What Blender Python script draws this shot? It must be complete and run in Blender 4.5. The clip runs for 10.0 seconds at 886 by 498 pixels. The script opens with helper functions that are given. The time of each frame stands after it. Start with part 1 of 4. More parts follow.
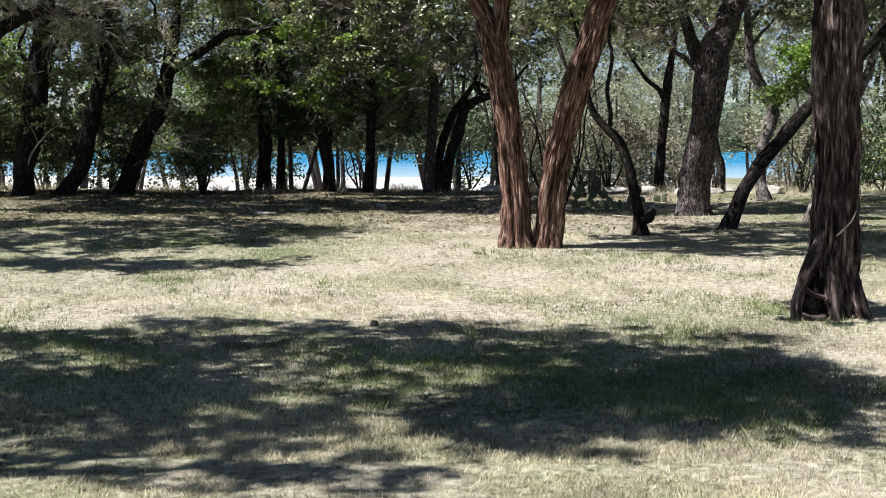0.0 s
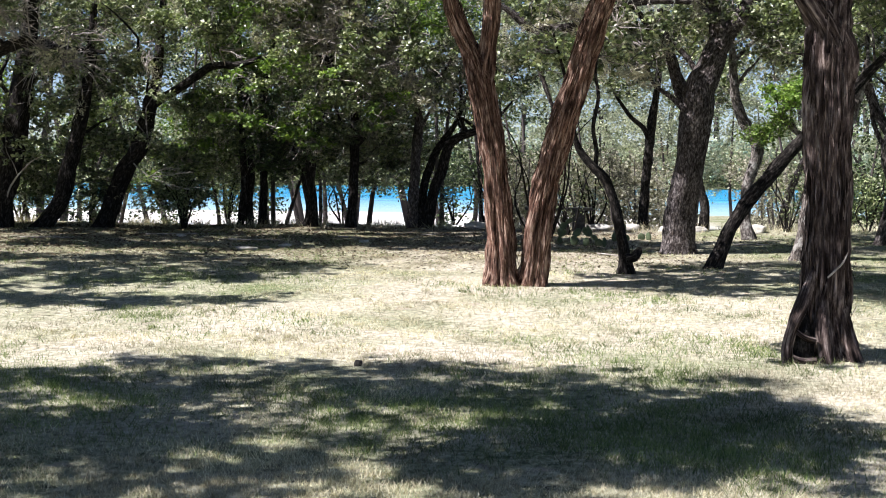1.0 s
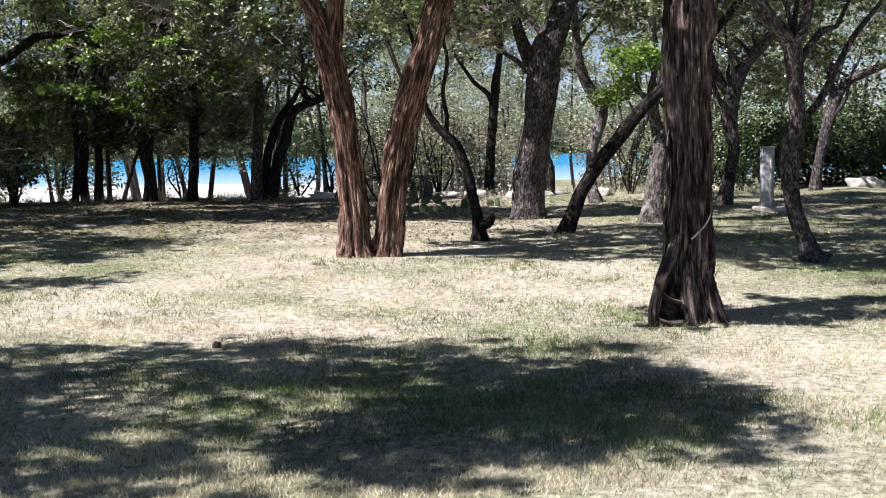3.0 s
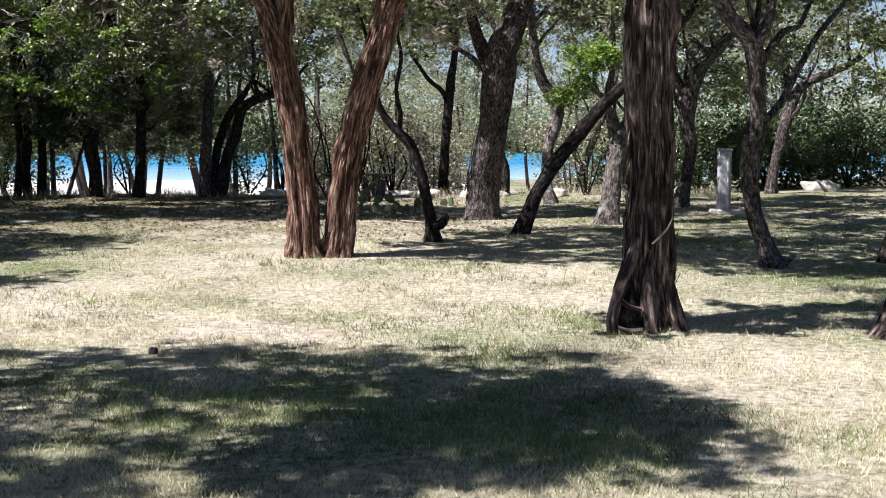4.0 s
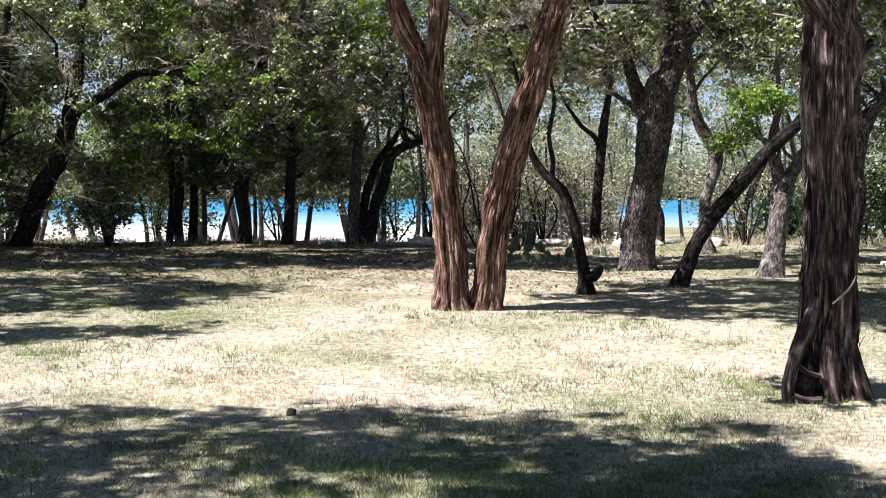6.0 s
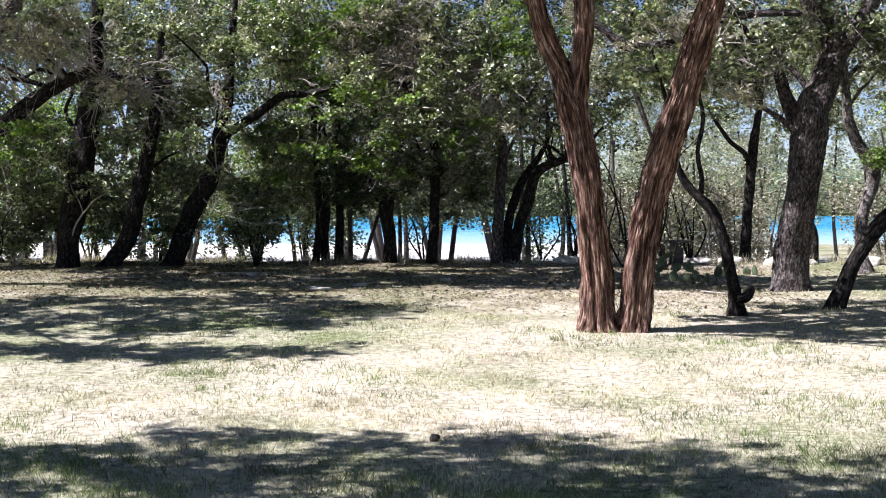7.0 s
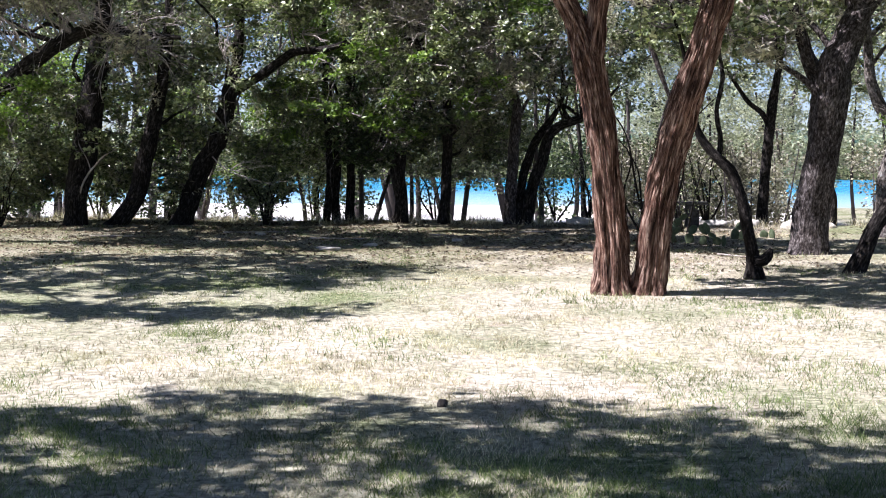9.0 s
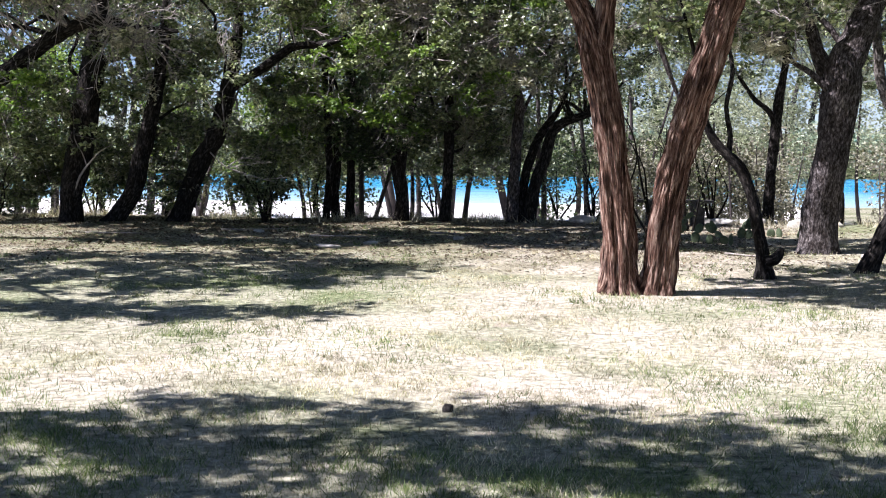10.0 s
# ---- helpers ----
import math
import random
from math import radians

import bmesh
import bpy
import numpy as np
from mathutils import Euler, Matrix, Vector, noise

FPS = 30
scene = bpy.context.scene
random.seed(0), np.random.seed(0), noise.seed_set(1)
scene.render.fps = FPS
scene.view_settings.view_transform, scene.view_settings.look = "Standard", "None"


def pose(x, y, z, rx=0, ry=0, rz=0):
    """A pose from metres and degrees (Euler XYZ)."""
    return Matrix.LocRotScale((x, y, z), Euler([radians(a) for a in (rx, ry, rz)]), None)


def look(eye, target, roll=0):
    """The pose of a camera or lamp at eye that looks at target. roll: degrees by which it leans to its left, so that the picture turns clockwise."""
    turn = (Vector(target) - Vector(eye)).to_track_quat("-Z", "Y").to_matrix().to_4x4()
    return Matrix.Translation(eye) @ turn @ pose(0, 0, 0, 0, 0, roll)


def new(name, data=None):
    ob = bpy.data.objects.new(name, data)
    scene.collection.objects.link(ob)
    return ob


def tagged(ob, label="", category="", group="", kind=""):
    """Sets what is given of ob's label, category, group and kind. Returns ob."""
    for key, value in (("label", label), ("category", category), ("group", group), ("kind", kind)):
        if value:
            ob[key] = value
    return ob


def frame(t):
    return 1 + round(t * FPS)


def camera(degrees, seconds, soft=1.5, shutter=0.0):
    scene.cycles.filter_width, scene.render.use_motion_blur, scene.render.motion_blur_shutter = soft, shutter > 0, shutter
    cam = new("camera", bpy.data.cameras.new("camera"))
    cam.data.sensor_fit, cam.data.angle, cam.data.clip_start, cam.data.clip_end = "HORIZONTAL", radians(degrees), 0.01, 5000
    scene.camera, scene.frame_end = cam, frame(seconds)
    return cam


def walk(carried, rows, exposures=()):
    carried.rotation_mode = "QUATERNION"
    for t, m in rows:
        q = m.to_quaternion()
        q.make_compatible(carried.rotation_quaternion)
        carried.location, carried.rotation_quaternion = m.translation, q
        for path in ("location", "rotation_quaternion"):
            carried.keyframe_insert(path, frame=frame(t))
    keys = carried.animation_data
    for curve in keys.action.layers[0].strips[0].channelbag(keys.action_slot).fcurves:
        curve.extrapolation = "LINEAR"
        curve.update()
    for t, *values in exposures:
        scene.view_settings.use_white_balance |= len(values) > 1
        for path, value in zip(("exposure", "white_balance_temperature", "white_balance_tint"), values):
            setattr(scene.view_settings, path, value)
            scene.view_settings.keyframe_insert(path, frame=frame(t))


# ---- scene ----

cam = camera(38.01, 10.0, soft=1.0)
walk(cam, [
    (0, look((-0.041, 0.000, 1.655), (-0.563, 9.930, 0.591), -0.03)),
    (0.2, look((-0.051, 0.055, 1.656), (-0.535, 9.999, 0.715), 0.26)),
    (0.5, look((-0.066, 0.138, 1.657), (-0.501, 10.098, 0.869), 0.46)),
    (1, look((-0.091, 0.178, 1.664), (-0.467, 10.139, 0.872), 0.55)),
    (1.5, look((-0.163, 0.269, 1.674), (-0.299, 10.236, 0.874), 0.20)),
    (1.8, look((-0.210, 0.355, 1.674), (0.066, 10.319, 0.873), -0.74)),
    (2, look((-0.242, 0.412, 1.674), (0.223, 10.365, 0.827), -0.78)),
    (2.2, look((-0.258, 0.421, 1.671), (0.439, 10.356, 0.769), -1.20)),
    (2.5, look((-0.282, 0.434, 1.666), (0.537, 10.350, 0.669), -0.87)),
    (3.8, look((-0.205, 0.888, 1.635), (0.809, 10.782, 0.593), 0.28)),
    (4, look((-0.202, 0.982, 1.638), (1.028, 10.851, 0.591), 0.24)),
    (4.5, look((-0.198, 1.181, 1.629), (1.331, 10.995, 0.468), -0.51)),
    (5, look((-0.160, 1.345, 1.642), (1.294, 11.181, 0.569), -0.40)),
    (5.2, look((-0.161, 1.415, 1.644), (1.192, 11.276, 0.682), -0.29)),
    (5.5, look((-0.163, 1.519, 1.646), (0.857, 11.428, 0.777), 0.70)),
    (5.8, look((-0.180, 1.586, 1.645), (0.261, 11.551, 0.935), 0.45)),
    (6, look((-0.192, 1.630, 1.645), (-0.104, 11.605, 0.949), 0.20)),
    (6.2, look((-0.207, 1.658, 1.643), (-0.501, 11.630, 0.956), -0.12)),
    (7.3, look((-0.187, 1.817, 1.681), (-1.313, 11.738, 1.140), -0.25)),
    (7.5, look((-0.172, 1.818, 1.682), (-1.348, 11.733, 1.120), -0.28)),
    (8, look((-0.119, 1.867, 1.663), (-1.279, 11.771, 0.915), 0.05)),
    (8.5, look((-0.133, 1.964, 1.651), (-1.260, 11.869, 0.866), 0.23)),
    (9, look((-0.211, 2.124, 1.632), (-1.342, 12.023, 0.771), 0.11)),
    (9.5, look((-0.265, 2.287, 1.614), (-1.390, 12.185, 0.737), 0.08)),
    (10, look((-0.292, 2.476, 1.597), (-1.415, 12.374, 0.723), 0.32)),
], exposures=[(0, 0.88, 6200, 16), (0.5, 1.15, 6200, 16), (1.5, 1.28, 6050, 19), (2.5, 1.07, 6050, 21), (5.2, 1.03, 6300, 19), (6, 1.29, 6250, 21), (6.2, 1.31, 6200, 21), (7.5, 1.33, 5900, 23), (10, 1.33, 5900, 23)])

# ---- light: a high summer sun from behind the left shoulder, clear sky ----
TO_SUN = Vector((-0.60, -0.22, 0.77)).normalized()
world = bpy.data.worlds.new("sky")
scene.world = world
world.use_nodes = True
wn = world.node_tree
sky = wn.nodes.new("ShaderNodeTexSky")
sky.sky_type = "NISHITA"
sky.sun_disc = False
sky.air_density, sky.dust_density = 0.55, 0.15
sky.sun_elevation = math.asin(TO_SUN.z)
sky.sun_rotation = math.atan2(TO_SUN.x, TO_SUN.y)
wn.links.new(sky.outputs[0], wn.nodes["Background"].inputs[0])
wn.nodes["Background"].inputs[1].default_value = 0.05
sun = new("sun", bpy.data.lights.new("sun", "SUN"))
sun.data.energy, sun.data.angle, sun.data.color = 5.0, radians(0.5), (1.0, 0.965, 0.91)
sun.matrix_world = look((-30, -10, 36), Vector((-30, -10, 36)) - TO_SUN)


# ---- materials ----
def fresh(name, rough=0.8, spec=0.3):
    m = bpy.data.materials.new(name)
    m.use_nodes = True
    b = m.node_tree.nodes["Principled BSDF"]
    b.inputs["Roughness"].default_value = rough
    b.inputs["Specular IOR Level"].default_value = spec
    return m, m.node_tree, b


def noise_node(nt, scale, detail=5, stretch=(1, 1, 1), rough=0.6, along=False):
    """Noise in metres, or along: in the metres round and along a limb."""
    if along:
        co = nt.nodes.new("ShaderNodeAttribute")
        co.attribute_name = "bark_place"
    else:
        co = nt.nodes.new("ShaderNodeTexCoord")
    mp = nt.nodes.new("ShaderNodeMapping")
    mp.inputs["Scale"].default_value = stretch
    n = nt.nodes.new("ShaderNodeTexNoise")
    n.inputs["Scale"].default_value, n.inputs["Detail"].default_value, n.inputs["Roughness"].default_value = scale, detail, rough
    nt.links.new(co.outputs["Vector" if along else "Object"], mp.inputs[0])
    nt.links.new(mp.outputs[0], n.inputs["Vector"])
    return n


def ramp_node(nt, src, stops):
    r = nt.nodes.new("ShaderNodeValToRGB")
    el = r.color_ramp.elements
    while len(el) < len(stops):
        el.new(0.5)
    for e, (p, c) in zip(el, stops):
        e.position, e.color = p, (*c, 1)
    nt.links.new(src, r.inputs[0])
    return r


def mixed(nt, kind, fac, a, b):
    m = nt.nodes.new("ShaderNodeMix")
    m.data_type, m.blend_type = "RGBA", kind
    for sock, v in ((m.inputs[0], fac), (m.inputs[6], a), (m.inputs[7], b)):
        if hasattr(v, "is_output"):
            nt.links.new(v, sock)
        else:
            sock.default_value = v if sock == m.inputs[0] else (*v, 1)
    return m.outputs[2]


def bumped(nt, b, height, strength, dist):
    n = nt.nodes.new("ShaderNodeBump")
    n.inputs["Strength"].default_value, n.inputs["Distance"].default_value = strength, dist
    nt.links.new(height, n.inputs["Height"])
    nt.links.new(n.outputs[0], b.inputs["Normal"])


def bark(name, dark, mid, light, fine, stretch, strength, blotch=None, along=True, groove=0.0):
    m, nt, b = fresh(name, 0.9, 0.15)
    n1 = noise_node(nt, fine, 6, stretch, 0.65, along)
    col = ramp_node(nt, n1.outputs[0], [(0.36, dark), (0.5, mid), (0.66, light)]).outputs[0]
    n2 = noise_node(nt, 2.2, 4)
    tone = ramp_node(nt, n2.outputs[0], [(0.35, (0.66, 0.64, 0.64)), (0.65, (1.15, 1.1, 1.05))]).outputs[0]
    col = mixed(nt, "MULTIPLY", 1.0, col, tone)
    height = n1.outputs[0]
    if groove:
        n4 = noise_node(nt, fine * 0.45, 3, stretch, 0.5, along)
        f = ramp_node(nt, n4.outputs[0], [(0.4, (0.25, 0.22, 0.2)), (0.52, (1, 1, 1))]).outputs[0]
        col = mixed(nt, "MULTIPLY", groove, col, f)
        ad = nt.nodes.new("ShaderNodeMath")
        ad.operation = "ADD"
        nt.links.new(n1.outputs[0], ad.inputs[0])
        nt.links.new(n4.outputs[0], ad.inputs[1])
        height = ad.outputs[0]
    if blotch:
        n3 = noise_node(nt, 6.5, 5)
        f = ramp_node(nt, n3.outputs[0], [(0.56, (0, 0, 0)), (0.64, (0.8, 0.8, 0.8))]).outputs[0]
        col = mixed(nt, "MIX", f, col, blotch)
    nt.links.new(col, b.inputs["Base Color"])
    bumped(nt, b, height, strength, 0.03)
    return m


def leafy(name, stops, rough=0.45, through_light=0.3, spec=0.4, tint=(1.5, 1.7, 0.7)):
    m, nt, b = fresh(name, rough, spec)
    g = nt.nodes.new("ShaderNodeNewGeometry")
    col = ramp_node(nt, g.outputs["Random Per Island"], stops).outputs[0]
    n = noise_node(nt, 0.8, 3)
    tone = ramp_node(nt, n.outputs[0], [(0.36, (0.62, 0.62, 0.58)), (0.64, (1.45, 1.45, 1.3))]).outputs[0]
    col = mixed(nt, "MULTIPLY", 1.0, col, tone)
    nt.links.new(col, b.inputs["Base Color"])
    if through_light:
        tr = nt.nodes.new("ShaderNodeBsdfTranslucent")
        nt.links.new(mixed(nt, "MULTIPLY", 1.0, col, tint), tr.inputs[0])
        mx = nt.nodes.new("ShaderNodeMixShader")
        mx.inputs[0].default_value = through_light
        nt.links.new(b.outputs[0], mx.inputs[1])
        nt.links.new(tr.outputs[0], mx.inputs[2])
        nt.links.new(mx.outputs[0], nt.nodes["Material Output"].inputs[0])
    return m


JUNIPER = bark("juniper_bark", (0.02, 0.011, 0.008), (0.165, 0.094, 0.068), (0.5, 0.385, 0.31), 26.0, (1.9, 1.9, 0.2), 1.0, groove=0.85)
GREY_JUNIPER = bark("grey_juniper_bark", (0.014, 0.01, 0.01), (0.105, 0.08, 0.073), (0.37, 0.32, 0.295), 26.0, (1.7, 1.7, 0.18), 1.0, groove=0.95)
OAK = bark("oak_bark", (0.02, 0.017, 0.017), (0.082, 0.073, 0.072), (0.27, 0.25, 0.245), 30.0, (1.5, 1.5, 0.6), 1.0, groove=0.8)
# paler oak bark; on the bent oak its paleness also stands for sunlight
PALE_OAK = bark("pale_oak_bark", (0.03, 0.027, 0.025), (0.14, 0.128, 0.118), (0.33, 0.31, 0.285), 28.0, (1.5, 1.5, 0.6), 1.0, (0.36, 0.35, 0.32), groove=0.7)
# oak bark copy for stems in shade, with the shade in its near-black colour
SHADED_OAK = bark("shaded_oak_bark", (0.005, 0.004, 0.004), (0.02, 0.018, 0.016), (0.09, 0.082, 0.075), 26.0, (1.6, 1.6, 0.55), 1.0, groove=0.7)
DEAD = bark("dead_wood", (0.2, 0.18, 0.16), (0.4, 0.37, 0.34), (0.6, 0.57, 0.53), 30.0, (1.5, 1.5, 0.3), 0.5)
TWIG = bark("twig_bark", (0.035, 0.03, 0.028), (0.17, 0.158, 0.148), (0.42, 0.4, 0.38), 9.0, (1, 1, 1), 0.2, along=False)
# the palest stop stands for sun glints on glossy leaves
OAK_LEAF = leafy("oak_leaf", [(0.0, (0.03, 0.045, 0.016)), (0.5, (0.105, 0.138, 0.054)), (0.8, (0.25, 0.285, 0.145)), (1.0, (0.5, 0.52, 0.39))], 0.32, 0.12, 0.55)
# lit copy of the oak leaf: sunlight is put into the brighter green
SUNLIT_LEAF = leafy("sunlit_leaf", [(0.0, (0.05, 0.09, 0.018)), (0.6, (0.11, 0.18, 0.038)), (1.0, (0.24, 0.31, 0.1))], 0.42, 0.32)
# bush leaf, also on oaks whose shade is put into this dark green
BUSH_SHADE_LEAF = leafy("bush_and_shaded_oak_leaf", [(0.0, (0.008, 0.016, 0.006)), (0.6, (0.022, 0.04, 0.013)), (1.0, (0.08, 0.12, 0.04))], 0.42, 0.14, 0.4)
JUNIPER_LEAF = leafy("juniper_needles", [(0.0, (0.03, 0.05, 0.02)), (0.6, (0.06, 0.085, 0.035)), (0.9, (0.16, 0.12, 0.08)), (1.0, (0.22, 0.17, 0.12))], 0.7, 0.15)
# scrub and far-shore leaf, sunlight put into its pale colour
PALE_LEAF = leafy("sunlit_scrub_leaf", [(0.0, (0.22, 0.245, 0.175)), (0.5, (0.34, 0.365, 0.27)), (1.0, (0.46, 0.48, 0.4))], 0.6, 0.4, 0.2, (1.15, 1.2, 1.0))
MOSS = leafy("grey_moss", [(0.0, (0.22, 0.205, 0.185)), (1.0, (0.5, 0.475, 0.44))], 0.9, 0.2, 0.1)
LITTER = leafy("dead_leaves", [(0.0, (0.03, 0.02, 0.013)), (0.6, (0.095, 0.066, 0.042)), (1.0, (0.25, 0.2, 0.14))], 0.8, 0.0, 0.2)
BRUSH_LEAF = leafy("grey_brush", [(0.0, (0.09, 0.085, 0.065)), (0.6, (0.19, 0.18, 0.145)), (1.0, (0.34, 0.33, 0.28))], 0.7, 0.1, 0.2)
DRY_BLADE = leafy("dry_blade", [(0.0, (0.2, 0.17, 0.12)), (0.35, (0.43, 0.385, 0.29)), (0.8, (0.6, 0.555, 0.45)), (1.0, (0.7, 0.66, 0.56))], 0.7, 0.1, 0.15)
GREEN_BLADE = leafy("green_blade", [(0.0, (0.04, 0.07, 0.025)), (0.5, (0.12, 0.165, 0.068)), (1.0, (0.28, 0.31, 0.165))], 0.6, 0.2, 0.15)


def make_ground_material():
    m, nt, b = fresh("dry_lawn", 0.95, 0.1)
    n1 = noise_node(nt, 0.55, 6)
    n2 = noise_node(nt, 14.0, 8, rough=0.75)
    n3 = noise_node(nt, 2.3, 5)
    straw = ramp_node(nt, n2.outputs[0], [(0.34, (0.15, 0.125, 0.085)), (0.48, (0.43, 0.388, 0.3)), (0.64, (0.63, 0.585, 0.485))]).outputs[0]
    green = ramp_node(nt, n2.outputs[0], [(0.36, (0.025, 0.036, 0.015)), (0.5, (0.15, 0.18, 0.082)), (0.64, (0.38, 0.39, 0.235))]).outputs[0]
    f = ramp_node(nt, n1.outputs[0], [(0.44, (0, 0, 0)), (0.68, (0.75, 0.75, 0.75))]).outputs[0]
    # turf greener towards the trees on both sides, with shade partly in the colour
    co = nt.nodes.new("ShaderNodeTexCoord")
    sep = nt.nodes.new("ShaderNodeSeparateXYZ")
    nt.links.new(co.outputs["Object"], sep.inputs[0])

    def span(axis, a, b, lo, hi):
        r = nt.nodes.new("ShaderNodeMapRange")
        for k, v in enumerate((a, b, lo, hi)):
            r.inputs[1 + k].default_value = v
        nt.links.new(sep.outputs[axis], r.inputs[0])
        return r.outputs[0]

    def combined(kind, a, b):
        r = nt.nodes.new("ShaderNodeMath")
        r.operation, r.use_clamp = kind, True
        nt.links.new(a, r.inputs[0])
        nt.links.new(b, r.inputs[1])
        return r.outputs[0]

    shade_green = combined("ADD", combined("MULTIPLY", span(0, 1.5, 5.0, 0.0, 0.5), span(1, 8.8, 11.0, 0.0, 1.0)), combined("MULTIPLY", span(0, 0.0, -3.0, 0.0, 0.5), span(1, 12.0, 14.5, 0.0, 1.0)))
    # same darker green over the near lawn where the tree's shade lies
    shade_green = combined("ADD", shade_green, combined("MULTIPLY", span(1, 10.4, 9.2, 0.0, 0.4), span(0, 2.4, 1.0, 0.0, 1.0)))
    col = mixed(nt, "MIX", combined("ADD", f, shade_green), straw, green)
    soil = ramp_node(nt, n3.outputs[0], [(0.6, (0, 0, 0)), (0.7, (0.7, 0.7, 0.7))]).outputs[0]
    col = mixed(nt, "MIX", soil, col, (0.36, 0.3, 0.25))
    # beyond the bank the ground turns to pale dry gravel
    mr = nt.nodes.new("ShaderNodeMapRange")
    for k, v in enumerate((27.0, 31.0, 0.0, 1.0)):
        mr.inputs[1 + k].default_value = v
    nt.links.new(sep.outputs[1], mr.inputs[0])
    # brown leaves and soil under the oaks; their shade is partly in this colour
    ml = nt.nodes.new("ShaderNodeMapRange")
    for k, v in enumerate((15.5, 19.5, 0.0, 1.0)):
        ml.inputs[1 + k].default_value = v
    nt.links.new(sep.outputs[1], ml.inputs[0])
    mulch_mask = ramp_node(nt, noise_node(nt, 1.1, 6, rough=0.7).outputs[0], [(0.42, (0.15, 0.15, 0.15)), (0.58, (0.75, 0.75, 0.75))]).outputs[0]
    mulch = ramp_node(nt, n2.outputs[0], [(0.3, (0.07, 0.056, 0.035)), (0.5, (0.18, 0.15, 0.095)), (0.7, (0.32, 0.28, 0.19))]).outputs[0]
    col = mixed(nt, "MIX", mixed(nt, "MULTIPLY", 1.0, mulch_mask, combined("MULTIPLY", ml.outputs[0], span(0, 1.5, 4.0, 1.0, 0.3))), col, mulch)
    mf = nt.nodes.new("ShaderNodeMapRange")
    for k, v in enumerate((120.0, 132.0, 1.0, 0.0)):
        mf.inputs[1 + k].default_value = v
    nt.links.new(sep.outputs[1], mf.inputs[0])
    mx = nt.nodes.new("ShaderNodeMapRange")
    for k, v in enumerate((8.0, 9.5, 1.0, 0.0)):
        mx.inputs[1 + k].default_value = v
    nt.links.new(sep.outputs[0], mx.inputs[0])
    some = nt.nodes.new("ShaderNodeMath")
    some.operation = "MULTIPLY"
    nt.links.new(mr.outputs[0], some.inputs[0])
    nt.links.new(mx.outputs[0], some.inputs[1])
    both = nt.nodes.new("ShaderNodeMath")
    both.operation = "MULTIPLY"
    nt.links.new(some.outputs[0], both.inputs[0])
    nt.links.new(mf.outputs[0], both.inputs[1])
    gravel = ramp_node(nt, n2.outputs[0], [(0.3, (0.5, 0.48, 0.44)), (0.7, (0.74, 0.72, 0.68))]).outputs[0]
    col = mixed(nt, "MIX", both.outputs[0], col, gravel)
    fb = nt.nodes.new("ShaderNodeMapRange")
    for k, v in enumerate((118.0, 126.0, 0.0, 1.0)):
        fb.inputs[1 + k].default_value = v
    nt.links.new(sep.outputs[1], fb.inputs[0])
    col = mixed(nt, "MIX", fb.outputs[0], col, ramp_node(nt, n3.outputs[0], [(0.35, (0.04, 0.055, 0.025)), (0.65, (0.09, 0.1, 0.05))]).outputs[0])
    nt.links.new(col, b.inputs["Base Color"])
    bumped(nt, b, n2.outputs[0], 0.6, 0.03)
    return m


def make_water_material():
    m, nt, b = fresh("lake_water", 0.2, 0.15)
    n = noise_node(nt, 0.25, 4, (1, 3, 1))
    col = ramp_node(nt, n.outputs[0], [(0.35, (0.01, 0.2, 0.42)), (0.65, (0.03, 0.34, 0.58))]).outputs[0]
    # pale shallows over the gravel
    co = nt.nodes.new("ShaderNodeTexCoord")
    sep = nt.nodes.new("ShaderNodeSeparateXYZ")
    nt.links.new(co.outputs["Object"], sep.inputs[0])
    mr = nt.nodes.new("ShaderNodeMapRange")
    for k, v in enumerate((72.0, 104.0, 1.0, 0.0)):
        mr.inputs[1 + k].default_value = v
    nt.links.new(sep.outputs[1], mr.inputs[0])
    col = mixed(nt, "MIX", mr.outputs[0], col, (0.5, 0.64, 0.68))
    nt.links.new(col, b.inputs["Base Color"])
    bumped(nt, b, noise_node(nt, 3.0, 4, (1, 2, 1)).outputs[0], 0.6, 0.1)
    return m


def make_stone_material(name, lo, hi, scale=9.0):
    m, nt, b = fresh(name, 0.85, 0.3)
    n = noise_node(nt, scale, 7, rough=0.7)
    col = ramp_node(nt, n.outputs[0], [(0.35, lo), (0.65, hi)]).outputs[0]
    big = ramp_node(nt, noise_node(nt, 2.5, 4).outputs[0], [(0.35, (0.7, 0.69, 0.66)), (0.6, (1.05, 1.05, 1.05))]).outputs[0]
    nt.links.new(mixed(nt, "MULTIPLY", 1.0, col, big), b.inputs["Base Color"])
    bumped(nt, b, n.outputs[0], 0.6, 0.02)
    return m


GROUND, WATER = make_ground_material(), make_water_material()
LIMESTONE = make_stone_material("limestone", (0.4, 0.37, 0.32), (0.66, 0.63, 0.57))
POST_GREY = make_stone_material("weathered_grey_metal", (0.3, 0.31, 0.33), (0.46, 0.47, 0.49), 20.0)
TABLE_WOOD = make_stone_material("dark_table_wood", (0.035, 0.032, 0.03), (0.09, 0.085, 0.08), 20.0)
CACTUS = make_stone_material("cactus_skin", (0.07, 0.1, 0.05), (0.14, 0.175, 0.1), 25.0)
DUNG = make_stone_material("dark_clod_soil", (0.03, 0.026, 0.022), (0.08, 0.07, 0.06), 40.0)


